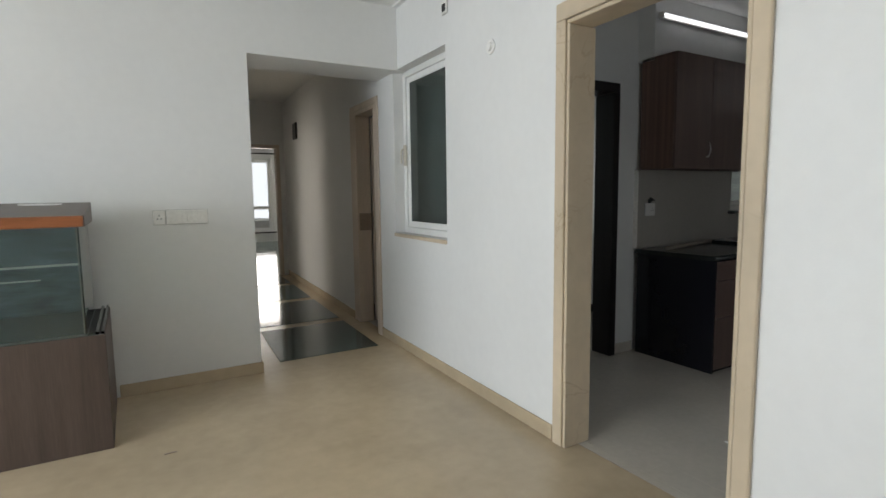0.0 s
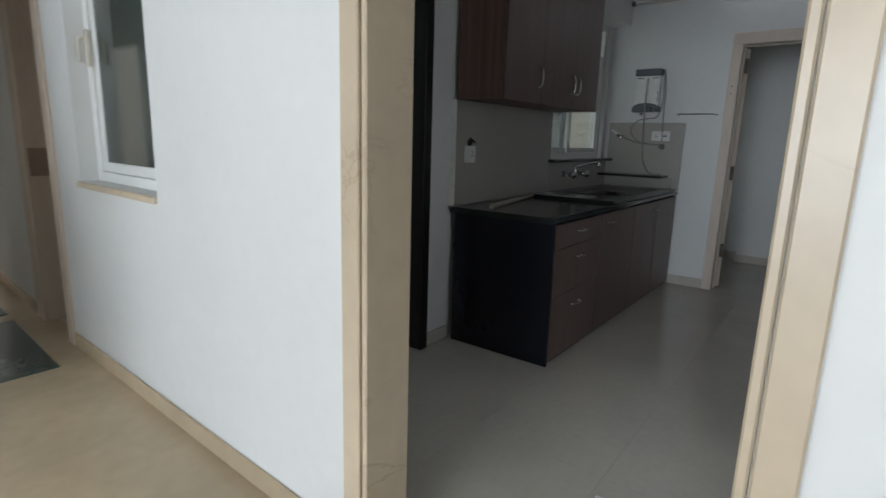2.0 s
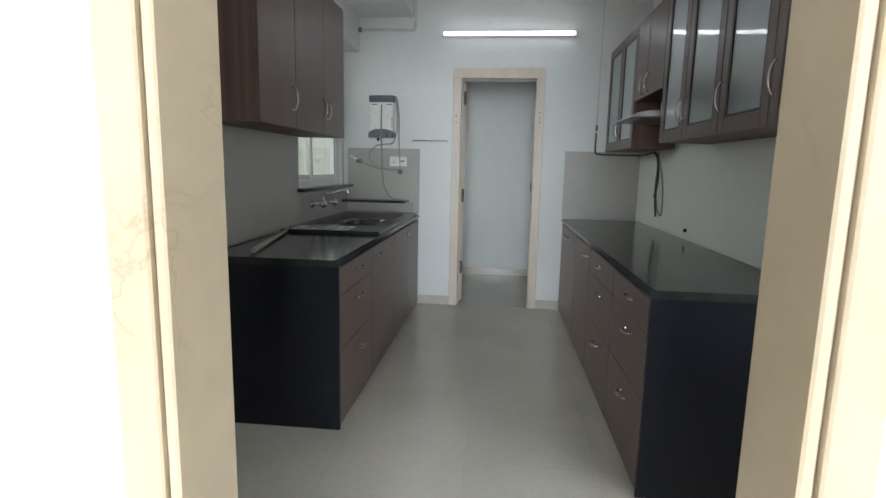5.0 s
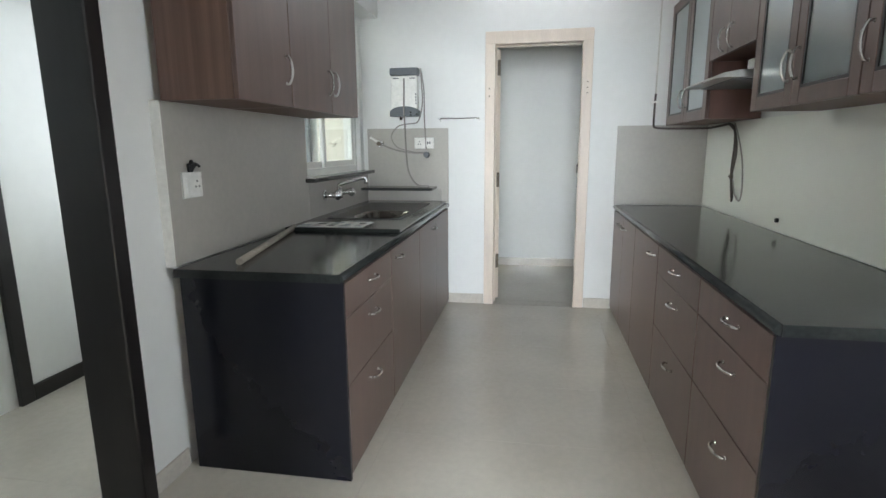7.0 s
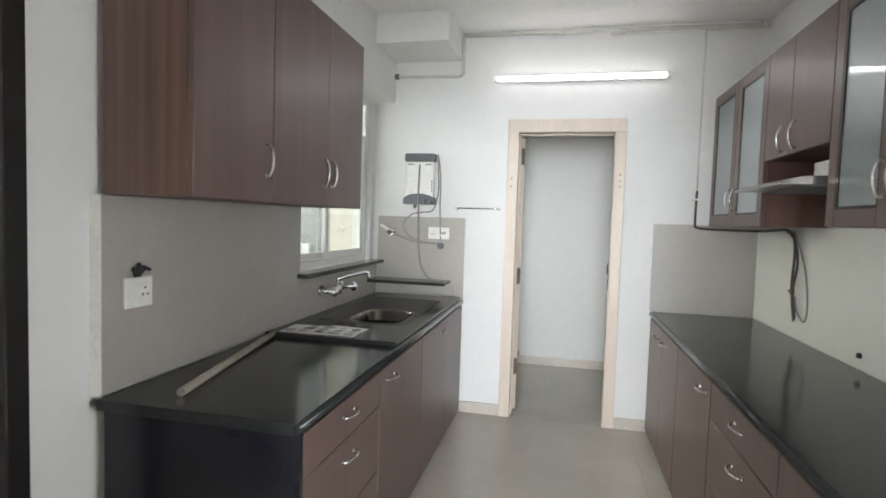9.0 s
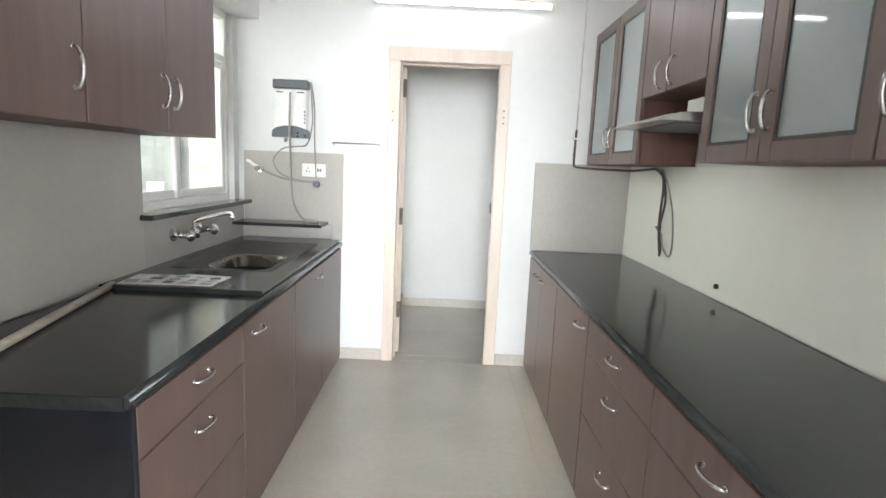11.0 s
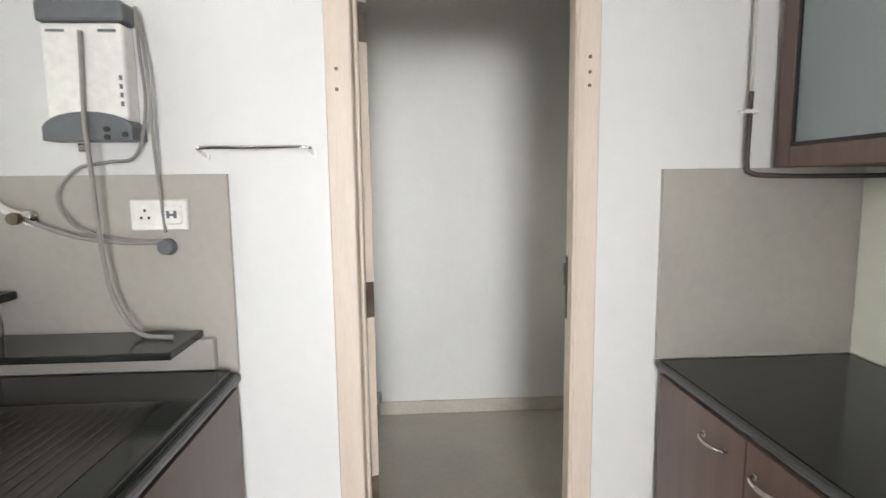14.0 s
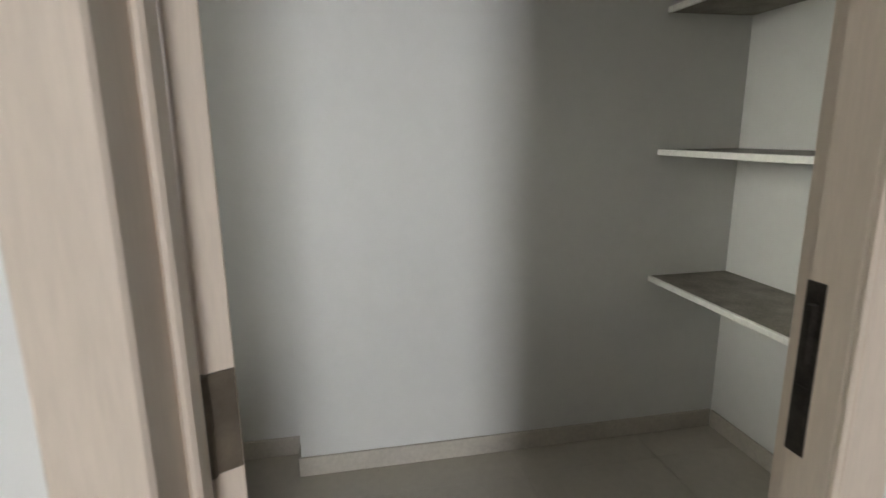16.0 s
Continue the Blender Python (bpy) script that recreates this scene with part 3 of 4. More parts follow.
OBLIQUE[0] = "corridor"
setting("baseboard_corridor", boxes((CX + 0.001, WLY - 0.001, 0, CX + 0.013, 8.2, 0.085), bev=0.003), MARBLE, "beige marble skirting", "skirting")
OBLIQUE[0] = ""
setting("baseboard_kitchen", boxes((4.215, LY - 0.012, 0, 4.425, LY - 0.001, 0.085), (EX0 - 0.013, 3.25, 0, EX0 - 0.001, 3.575, 0.085), (EX0 - 0.013, 2.185, 0, EX0 - 0.001, 2.40, 0.085), (KX1 - 0.05, RY + 0.001, 0, 4.03, RY + 0.013, 0.085), bev=0.003), SKIRT, "pale tile skirting", "skirting")
setting("baseboard_store", boxes((SX - 0.013, 1.31, 0, SX - 0.001, 3.226, 0.085), (8.767, 3.227, 0, 8.779, 4.19, 0.085), (SX, 3.216, 0, 8.766, 3.228, 0.085), (EX1 + 0.02, 1.301, 0, SX - 0.014, 1.313, 0.085), bev=0.003), SKIRT, "pale tile skirting", "skirting")


# ---------------------------------------------------------------- kitchen units
def bow_handle(parent, p, along, out, length=0.10):
    """A bowed chrome pull."""
    p, a, o = Vector(p), Vector(along), Vector(out)
    pts = [p - a * length / 2, p - a * length / 2 + o * 0.014, p - a * length * 0.3 + o * 0.026, p + o * 0.031, p + a * length * 0.3 + o * 0.026, p + a * length / 2 + o * 0.014, p + a * length / 2]
    bm = tube(bmesh.new(), curve_pts(pts, 4), 0.0052, 8)
    disc(bm, p - a * length / 2, out, 0.0075, 0.003, 10)
    disc(bm, p + a * length / 2, out, 0.0075, 0.003, 10)
    part("handle", bm, SATIN, parent, "bowed satin metal handle")


def base_unit(label, x0, x1, fronts, face, back, out, group, end=None):
    """A floor unit: carcass, fronts (x0, x1, z0, z1, handle) and their pulls. face: y of the carcass front; out: -1 or 1."""
    u = thing("base_cabinet", ((x0 + x1) / 2, (face + back) / 2, 0), label, "cabinet", group)
    lo, hi = min(face, back), max(face, back)
    part("body", boxes((x0 + (0.019 if end else 0.001), lo, 0.0, x1 - 0.001, hi, 0.843)), BLACKLAM, u)
    if end:
        part("end_panel", boxes((x0, lo - (0.022 if out < 0 else 0), 0.0, x0 + 0.018, hi + (0.022 if out > 0 else 0), 0.843), bev=0.0015), BLACKLAM, u, "glossy black end panel")
    for fx0, fx1, z0, z1, hx, hz, nm in fronts:
        y0, y1 = sorted((face + out * 0.002, face + out * 0.022))
        d = part(nm, boxes((fx0, y0, z0, fx1, y1, z1), bev=0.0015), WOOD, u)
        if hx:
            bow_handle(d, (hx, face + out * 0.022, hz), (1, 0, 0), (0, out, 0))
    return u


def drawers(x0, x1, hx):
    return [(x0, x1, 0.695, 0.835, hx, 0.778, "drawer"), (x0, x1, 0.415, 0.690, hx, 0.620, "drawer"), (x0, x1, 0.025, 0.410, hx, 0.320, "drawer")]


GL, GR = "cabinets under the sink worktop", "cabinets under the long worktop"
LF, RF = 3.573, 2.166
base_unit("brown wood drawer unit with a black end panel", 4.42, 5.12, drawers(4.441, 5.116, 4.78), LF, 4.24, -1, GL, True)
base_unit("brown wood one-door unit under the worktop", 5.12, 5.81, [(5.124, 5.806, 0.025, 0.835, 5.26, 0.775, "door")], LF, 4.24, -1, GL)
base_unit("brown wood two-door unit under the sink", 5.81, 6.99, [(5.814, 6.40, 0.025, 0.835, 6.27, 0.775, "door"), (6.404, 6.986, 0.025, 0.835, None, None, "door")], LF, 4.24, -1, GL)
base_unit("brown wood drawer unit with a black end panel", 4.045, 4.71, drawers(4.066, 4.706, 4.345), RF, 1.56, 1, GR, True)
base_unit("brown wood drawer unit under the long worktop", 4.71, 5.425, drawers(4.714, 5.421, 5.05), RF, 1.56, 1, GR)
base_unit("brown wood one-door unit under the long worktop", 5.425, 6.07, [(5.429, 6.066, 0.025, 0.835, 5.535, 0.770, "door")], RF, 1.56, 1, GR)
base_unit("brown wood two-door corner unit by the end wall", 6.07, 6.99, [(6.074, 6.53, 0.025, 0.835, 6.44, 0.765, "door"), (6.534, 6.986, 0.025, 0.835, 6.66, 0.765, "door")], RF, 1.56, 1, GR)

# worktops
def holed(x0, y0, x1, y1, a0, b0, a1, b1, z0, z1):
    """A slab with a rectangular hole."""
    bm = bmesh.new()
    rings = [[bm.verts.new((x, y, z)) for x, y in pts] for z in (z1, z0) for pts in (((x0, y0), (x1, y0), (x1, y1), (x0, y1)), ((a0, b0), (a1, b0), (a1, b1), (a0, b1)))]
    to, ti, bo, bi = rings
    for k in range(4):
        n = (k + 1) % 4
        bm.faces.new((to[k], to[n], ti[n], ti[k]))
        bm.faces.new((bo[k], bi[k], bi[n], bo[n]))
        bm.faces.new((to[k], bo[k], bo[n], to[n]))
        bm.faces.new((ti[k], ti[n], bi[n], bi[k]))
    bmesh.ops.bevel(bm, geom=[e for e in bm.edges if all(v in to for v in e.verts)], offset=0.004, segments=2, affect="EDGES", profile=0.5)
    return bm


HX0, HX1, HY0, HY1 = 5.775, 6.19, 3.675, 4.005
wt = thing("worktop", (5.7, 3.9, 0.845), "polished black granite worktop with a raised sink surround", "worktop")
part("slab", holed(4.398, 3.558, 6.998, 4.249, HX0, HY0, HX1, HY1, 0.845, 0.880), GRANITE, wt)
part("front_edge", tube(bmesh.new(), [(4.403, 3.559, 0.8625), (6.995, 3.559, 0.8625)], 0.0172, 12), GRANITE, wt, "rounded granite front edge")
part("surround", holed(5.375, 3.566, 6.96, 4.245, 5.765, 3.655, 6.72, 4.15, 0.881, 0.902), GRANITE, wt, "raised granite surround")
wr = thing("worktop", (5.5, 1.87, 0.845), "long polished black granite worktop", "worktop")
part("slab", boxes((4.03, 1.530, 0.845, 6.998, 2.182, 0.880)), GRANITE, wr)
part("front_edge", tube(bmesh.new(), [(4.035, 2.182, 0.8625), (6.995, 2.182, 0.8625)], 0.0172, 12), GRANITE, wr)


def rounded_loop(bm, x0, y0, x1, y1, r, z, n=5):
    pts = []
    for cx, cy, a0 in ((x1 - r, y1 - r, 0), (x0 + r, y1 - r, 90), (x0 + r, y0 + r, 180), (x1 - r, y0 + r, 270)):
        for k in range(n + 1):
            a = radians(a0 + 90 * k / n)
            pts.append(bm.verts.new((cx + r * math.cos(a), cy + r * math.sin(a), z)))
    return pts


def make_sink():
    s = thing("sink", (5.95, 3.87, 0.88), "stainless steel sink with bowl and drainboard", "sink")
    bm = bmesh.new()
    loops = [rounded_loop(bm, 5.760, 3.65, 6.73, 4.155, 0.02, 0.9035), rounded_loop(bm, 5.768, 3.66, 6.72, 4.145, 0.02, 0.906), rounded_loop(bm, 5.786, 3.686, 6.18, 3.995, 0.08, 0.904)]
    bowl = bmesh.new()
    inner = [rounded_loop(bowl, *q) for q in ((5.781, 3.681, 6.185, 4.0, 0.085, 0.9075), (5.786, 3.686, 6.18, 3.995, 0.08, 0.906), (5.793, 3.693, 6.173, 3.988, 0.078, 0.893), (5.806, 3.706, 6.160, 3.975, 0.07, 0.765), (5.83, 3.73, 6.136, 3.951, 0.05, 0.748))]
    for m, ls in ((bm, loops), (bowl, inner)):
        for a, b in zip(ls, ls[1:]):
            for k in range(len(a)):
                f = m.faces.new((a[k], a[(k + 1) % len(a)], b[(k + 1) % len(a)], b[k]))
                f.smooth = True
    bowl.faces.new(inner[-1])
    part("drainboard", bm, SINKSTEEL, s)
    part("bowl", bowl, BOWLSTEEL, s, "brushed steel bowl")
    part("drain", disc(bmesh.new(), (5.985, 3.845, 0.7485), (0, 0, 1), 0.04, 0.004), CHROME, s)
    for k in range(15):
        part("rib", boxes((6.24, 3.69 + 0.03 * k, 0.9055, 6.69, 3.702 + 0.03 * k, 0.9062), bev=0.0003), SINKSTEEL, s)
    return s


make_sink()


def tap():
    t = thing("wall_tap", (6.13, 4.23, 1.02), "chrome wall-mounted mixer tap with a swivel spout", "tap")
    bm = tube(bmesh.new(), [(5.99, 4.195, 1.03), (6.28, 4.195, 1.03)], 0.017, 12)
    for hx in (5.99, 6.28):
        disc(bm, (hx, 4.249, 1.03), (0, -1, 0), 0.034, 0.012)
        tube(bm, [(hx, 4.245, 1.03), (hx, 4.19, 1.03)], 0.015)
    disc(bm, (6.125, 4.195, 1.0), (0, 0, 1), 0.028, 0.055, 16, 0.02)
    part("body", bm, CHROME, t)
    for hx in (5.99, 6.28):
        kb = disc(bmesh.new(), (hx, 4.19, 1.03), (0, -1, 0), 0.018, 0.016, 14)
        for d, ra, rb in ((0.016, 0.022, 0.031), (0.028, 0.031, 0.033), (0.040, 0.033, 0.027), (0.050, 0.027, 0.012)):
            disc(kb, (hx, 4.19 - d, 1.03), (0, -1, 0), ra, 0.0121, 18, rb)
        part("knob", kb, CHROME, t)
    sp = tube(bmesh.new(), curve_pts([(6.125, 4.195, 1.04), (6.125, 4.195, 1.075), (6.128, 4.185, 1.095), (6.165, 4.11, 1.118), (6.198, 4.045, 1.135), (6.208, 4.025, 1.13), (6.21, 4.02, 1.112)], 5), 0.012, 12)
    disc(sp, (6.21, 4.02, 1.116), (0, 0, -1), 0.0145, 0.018, 14)
    part("spout", sp, CHROME, t)


tap()


def wall_unit(label, x0, x1, z0, z1, face, back, out, doors, group, side=None, inner=None):
    """A wall cabinet. doors: (x0, x1, z0, z1, glazed, handle x, handle z)."""
    u = thing("wall_cabinet", ((x0 + x1) / 2, (face + back) / 2, z0), label, "cabinet", group)
    lo, hi = min(face, back), max(face, back)
    t = 0.018
    part("body", boxes((x0 + t, lo, z0, x1 - t, hi, z0 + t), (x0 + t, lo, z1 - t, x1 - t, hi, z1), (x0 + t, *((back - 0.008, z0 + t, x1 - t, back) if out < 0 else (back, z0 + t, x1 - t, back + 0.008)), z1 - t)), WOODIN, u)
    part("side_panel", boxes((x0, lo, z0, x0 + t, hi, z1), bev=0.001), side or WOODIN, u)
    part("side_panel", boxes((x1 - t, lo, z0, x1, hi, z1), bev=0.001), side or WOODIN, u)
    for dx0, dx1, dz0, dz1, glazed, hx, hz in doors:
        y0, y1 = sorted((face + out * 0.002, face + out * 0.021))
        if glazed:
            f = 0.062
            bm = boxes((dx0, y0, dz0, dx0 + f, y1, dz1), (dx1 - f, y0, dz0, dx1, y1, dz1), (dx0 + f, y0, dz0, dx1 - f, y1, dz0 + f), (dx0 + f, y0, dz1 - f, dx1 - f, y1, dz1), bev=0.002)
            d = part("door", bm, WOOD, u)
            ym = (y0 + y1) / 2
            bead = 0.012
            part("bead", boxes((dx0 + f, y0 + 0.003, dz0 + f, dx0 + f + bead, y1 - 0.002, dz1 - f), (dx1 - f - bead, y0 + 0.003, dz0 + f, dx1 - f, y1 - 0.002, dz1 - f), (dx0 + f + bead, y0 + 0.003, dz0 + f, dx1 - f - bead, y1 - 0.002, dz0 + f + bead), (dx0 + f + bead, y0 + 0.003, dz1 - f - bead, dx1 - f - bead, y1 - 0.002, dz1 - f)), DARKFRAME, d)
            part("pane", boxes((dx0 + f + bead, ym - 0.002, dz0 + f + bead, dx1 - f - bead, ym + 0.002, dz1 - f - bead)), FROST, d, "frosted glass pane")
        else:
            d = part("door", boxes((dx0, y0, dz0, dx1, y1, dz1), bev=0.0015), WOOD, u)
        bow_handle(d, (hx, face + out * 0.021, hz), (0, 0, 1), (0, out, 0), 0.115)
    return u


GU, GV = "wall cabinets by the window", "wall cabinets round the hood"
wall_unit("brown wood wall cabinet with a striped end", 4.43, 4.885, 1.53, 2.41, 3.946, 4.249, -1, [(4.431, 4.882, 1.53, 2.41, False, 4.835, 1.685)], GU, WOODSIDE)
wall_unit("brown wood wall cabinet with two doors", 4.885, 5.80, 1.53, 2.41, 3.946, 4.249, -1, [(4.888, 5.366, 1.53, 2.41, False, 5.325, 1.685), (5.37, 5.798, 1.53, 2.41, False, 5.412, 1.685)], GU, WOOD)
wall_unit("brown wood wall cabinet with two frosted glass doors", 6.03, 6.99, 1.503, 2.365, 1.82, 1.530, 1, [(6.032, 6.503, 1.503, 2.365, True, 6.45, 1.66), (6.507, 6.988, 1.503, 2.365, True, 6.56, 1.66)], GV)
wall_unit("short brown wood cabinet above the hood", 5.352, 6.028, 1.83, 2.365, 1.82, 1.530, 1, [(5.354, 5.728, 1.83, 2.365, False, 5.665, 1.91), (5.732, 6.026, 1.83, 2.365, False, 5.80, 1.91)], GV)
wall_unit("brown wood wall cabinet with two frosted glass doors", 4.485, 5.35, 1.503, 2.365, 1.82, 1.530, 1, [(4.487, 4.943, 1.503, 2.365, True, 4.908, 1.66), (4.947, 5.348, 1.503, 2.365, True, 4.985, 1.66)], GV)
wall_unit("brown wood wall cabinet with two frosted glass doors", 3.60, 4.483, 1.503, 2.365, 1.82, 1.530, 1, [(4.034, 4.481, 1.503, 2.365, True, 4.45, 1.66), (3.602, 4.030, 1.503, 2.365, True, 3.99, 1.665)], GV, WOOD)


def hood():
    h = thing("cooker_hood", (5.69, 1.7, 1.66), "slim grey metal cooker hood between the cabinets", "hood")
    part("body", boxes((5.42, 1.535, 1.702, 5.72, 1.74, 1.79), bev=0.004), PLASTIC, h, "white motor housing")
    bm = bmesh.new()
    prof = [(1.535, 1.668), (1.535, 1.695), (1.80, 1.706), (1.88, 1.704), (1.95, 1.692), (1.985, 1.675), (1.982, 1.668), (1.94, 1.670), (1.80, 1.668)]
    for x in (5.40, 5.98):
        bm.faces.new([bm.verts.new((x, y, z)) for y, z in prof])
    bm.verts.ensure_lookup_table()
    k = len(prof)
    for i in range(k):
        bm.faces.new((bm.verts[i], bm.verts[(i + 1) % k], bm.verts[k + (i + 1) % k], bm.verts[k + i]))
    part("visor", bm, STEEL, h, "grey metal visor")
    part("control_strip", boxes((5.45, 1.83, 1.7035, 5.93, 1.885, 1.7085)), GREYPL, h)
    part("filter", boxes((5.44, 1.60, 1.6635, 5.94, 1.90, 1.6675)), GREYPL, h)


hood()


# ---------------------------------------------------------------- tiled backsplash and floor tiles
def slab_row(parent, rows, mat, name="tile"):
    for r in rows:
        part(name, boxes(r, bev=0.0012), mat, parent)


def cut(a, b, step):
    n = max(1, round((b - a) / step))
    return [(a + (b - a) * i / n + 0.0006, a + (b - a) * (i + 1) / n - 0.0006) for i in range(n)]


bs = thing("wall_tiles_left", (5.7, 4.27, 0.882), "taupe wall tiles behind the sink worktop", "wall tiles", kind="structure")
slab_row(bs, [(a, 4.25, 0.882, b, LY - 0.001, 1.529) for a, b in cut(4.42, 5.735, 1.4)] + [(a, 4.25, 0.882, b, LY - 0.001, 1.1325) for a, b in cut(5.735, 6.999, 1.4)], WALLTILE)
part("edge_trim", boxes((4.414, 4.247, 0.882, 4.4195, LY - 0.001, 1.529)), PLASTIC, bs, "white tile edge")
be = thing("wall_tiles_end", (7.01, 3.0, 0.882), "taupe wall tiles on the end wall", "wall tiles", kind="structure")
slab_row(be, [(7.001, a, 0.882, EX0 - 0.001, b, 1.503) for a, b in cut(3.55, 4.248, 0.7) + cut(1.5270, 2.195, 0.7)], WALLTILE)
br = thing("wall_tiles_right", (5.5, 1.54, 0.882), "pale glossy wall tiles above the long worktop, window light in their colour", "wall tiles", kind="structure")
slab_row(br, [(a, RY + 0.001, 0.882, b, 1.527, 1.502) for a, b in cut(4.03, 7.0026, 3.0)], LITPALETILE)

# corner ledge over the drainboard
lg = thing("corner_ledge", (6.9, 3.95, 0.88), "tiled corner ledge with a black granite shelf", "shelf")
part("upstand", boxes((6.968, 3.61, 0.903, 6.999, 4.248, 0.999), bev=0.002), WALLTILE, lg, "taupe tiled upstand")
part("shelf", boxes((6.77, 3.648, 1.0, 6.9985, 4.248, 1.022), bev=0.005, seg=2), GRANITE, lg, "black granite shelf")

# ---------------------------------------------------------------- fixtures
def plate(name, label, cat, centre, size, normal, mat=PLASTIC, rockers=(), pins=()):
    """A wall plate. size: (width, height); rockers: (offset, width); pins: offsets of three-pin sockets."""
    c, n = Vector(centre), Vector(normal)
    u = Vector((0, 0, 1)).cross(n)
    def slab(a0, a1, z0, z1, d0, d1, bev=0.0):
        p, q = c + u * a0 + n * d0, c + u * a1 + n * d1
        return boxes((min(p.x, q.x), min(p.y, q.y), c.z + z0, max(p.x, q.x), max(p.y, q.y), c.z + z1), bev=bev)
    ob = thing(name, c, label, cat)
    w, h = size
    # Slightly larger grey slab draws the thin shadow gap round the cover.
    part("shade_rim", slab(-w / 2 - 0.003, w / 2 + 0.003, -h / 2 - 0.003, h / 2 + 0.003, 0.0003, 0.006, 0.001), PLATESHADE, ob)
    part("cover", slab(-w / 2, w / 2, -h / 2, h / 2, 0.0061, 0.014, 0.003), mat, ob)
    for o, rw in rockers:
        part("rocker", slab(o - rw / 2, o + rw / 2, -h * 0.3, h * 0.3, 0.0141, 0.019, 0.002), mat, ob)
    for o in pins:
        for dx, dz in ((0, 0.014), (-0.011, -0.008), (0.011, -0.008)):
            part("pin_hole", slab(o + dx - 0.0035, o + dx + 0.0035, dz - 0.004, dz + 0.004, 0.0141, 0.0146), BLACK, ob)
    return ob


def tube_lamp(label, centre, along, length, normal):
    c, a, n = Vector(centre), Vector(along), Vector(normal)
    t = thing("tube_light", c, label, "lamp")
    lo = c - a * length / 2 - Vector((0, 0, 0.022)) - n * 0.038
    hi = c + a * length / 2 + Vector((0, 0, 0.022)) - n * 0.015
    part("batten", boxes((min(lo.x, hi.x), min(lo.y, hi.y), lo.z, max(lo.x, hi.x), max(lo.y, hi.y), hi.z), bev=0.003), PLASTIC, t)
    part("tube", tube(bmesh.new(), [c - a * (length / 2 - 0.03), c + a * (length / 2 - 0.03)], 0.014, 14), TUBE, t, "lit white fluorescent tube")
    for s in (-1, 1):
        e = c + a * s * (length / 2 - 0.012) - n * 0.01
        part("holder", boxes((e.x - 0.014, e.y - 0.014, e.z - 0.02, e.x + 0.014, e.y + 0.014, e.z + 0.02), bev=0.003), PLASTIC, t)


tube_lamp("lit tube light over the store doorway", (6.97, 2.752, 2.535), (0, 1, 0), 1.22, (-1, 0, 0))
tube_lamp("lit tube light above the wall cabinets", (5.05, 4.085, 2.72), (1, 0, 0), 1.21, (0, -1, 0))


def water_heater():
    w = thing("water_heater", (6.96, 3.90, 1.59), "white instant water heater with grey top and base", "water heater")
    part("body", boxes((6.945, 3.795, 1.655, EX0 - 0.001, 4.018, 1.925), bev=0.012, seg=2), PLASTIC, w)
    part("top_cap", boxes((6.938, 3.787, 1.926, EX0 - 0.001, 4.026, 1.985), bev=0.010, seg=2), GREYPL, w, "grey plastic top cap")
    bm = bmesh.new()
    prof = [(4.028, 1.60), (4.028, 1.637)] + [(3.905 + 0.12 * math.cos(a), 1.635 + 0.045 * math.sin(a)) for a in [math.pi * k / 10 for k in range(1, 10)]] + [(3.782, 1.637), (3.782, 1.60)]
    f = [[bm.verts.new((x, y, z)) for y, z in prof] for x in (6.932, 7.018)]
    bm.faces.new(f[0])
    bm.faces.new(f[1][::-1])
    for i in range(len(prof)):
        bm.faces.new((f[0][i], f[0][(i + 1) % len(prof)], f[1][(i + 1) % len(prof)], f[1][i]))
    part("base_cap", bm, GREYPL, w, "grey plastic base with knobs")
    for y, z in ((3.80, 1.615), (3.85, 1.630), (3.85, 1.608)):
        part("knob", disc(bmesh.new(), (6.9319, y, z), (-1, 0, 0), 0.008, 0.006, 12), BLACK, w)
    for k in range(4):
        part("print_mark", boxes((6.9442, 3.803, 1.695 + 0.024 * k, 6.9449, 3.812, 1.709 + 0.024 * k)), GREYPL, w)
    for y0, y1 in ((3.81, 3.86), (3.95, 4.0)):
        part("print_mark", boxes((6.9442, y0, 1.898, 6.9449, y1, 1.906)), GREYPL, w)
    part("inlet_valve", boxes((6.96, 3.93, 1.57, 6.99, 3.955, 1.594), bev=0.004), CHROME, w)


water_heater()


def cable(name, label, pts, r, mat, cat="cable"):
    return solo(name, tube(bmesh.new(), curve_pts(pts, 8), r, 8), mat, label, cat)


cable("power_cable", "grey cable hanging from the water heater to the ledge", [(6.94, 3.905, 1.90), (6.934, 3.905, 1.80), (6.924, 3.905, 1.66), (6.925, 3.90, 1.5), (6.93, 3.895, 1.3), (6.94, 3.88, 1.15), (6.93, 3.83, 1.06), (6.915, 3.78, 1.031), (6.90, 3.70, 1.029)], 0.007, CABLEGREY)
cable("power_cable", "thin grey cable looping beside the water heater", [(6.99, 3.775, 1.98), (6.975, 3.765, 1.85), (6.98, 3.762, 1.7), (6.98, 3.80, 1.56), (6.975, 3.88, 1.54), (6.975, 3.97, 1.52), (6.97, 4.03, 1.44), (6.97, 3.98, 1.35), (6.98, 3.85, 1.31), (6.985, 3.74, 1.305)], 0.005, CABLEGREY)
cable("power_cable", "thin grey cable running down to the socket", [(6.99, 3.77, 1.96), (6.97, 3.745, 1.8), (6.975, 3.745, 1.6), (6.98, 3.74, 1.45), (6.985, 3.735, 1.33)], 0.005, CABLEGREY)
cable("water_hose", "white flexible hose from the angle valve", [(6.985, 4.13, 1.385), (6.955, 4.13, 1.39), (6.945, 4.16, 1.405), (6.95, 4.19, 1.425), (6.955, 4.21, 1.43)], 0.011, PLASTIC, "hose")
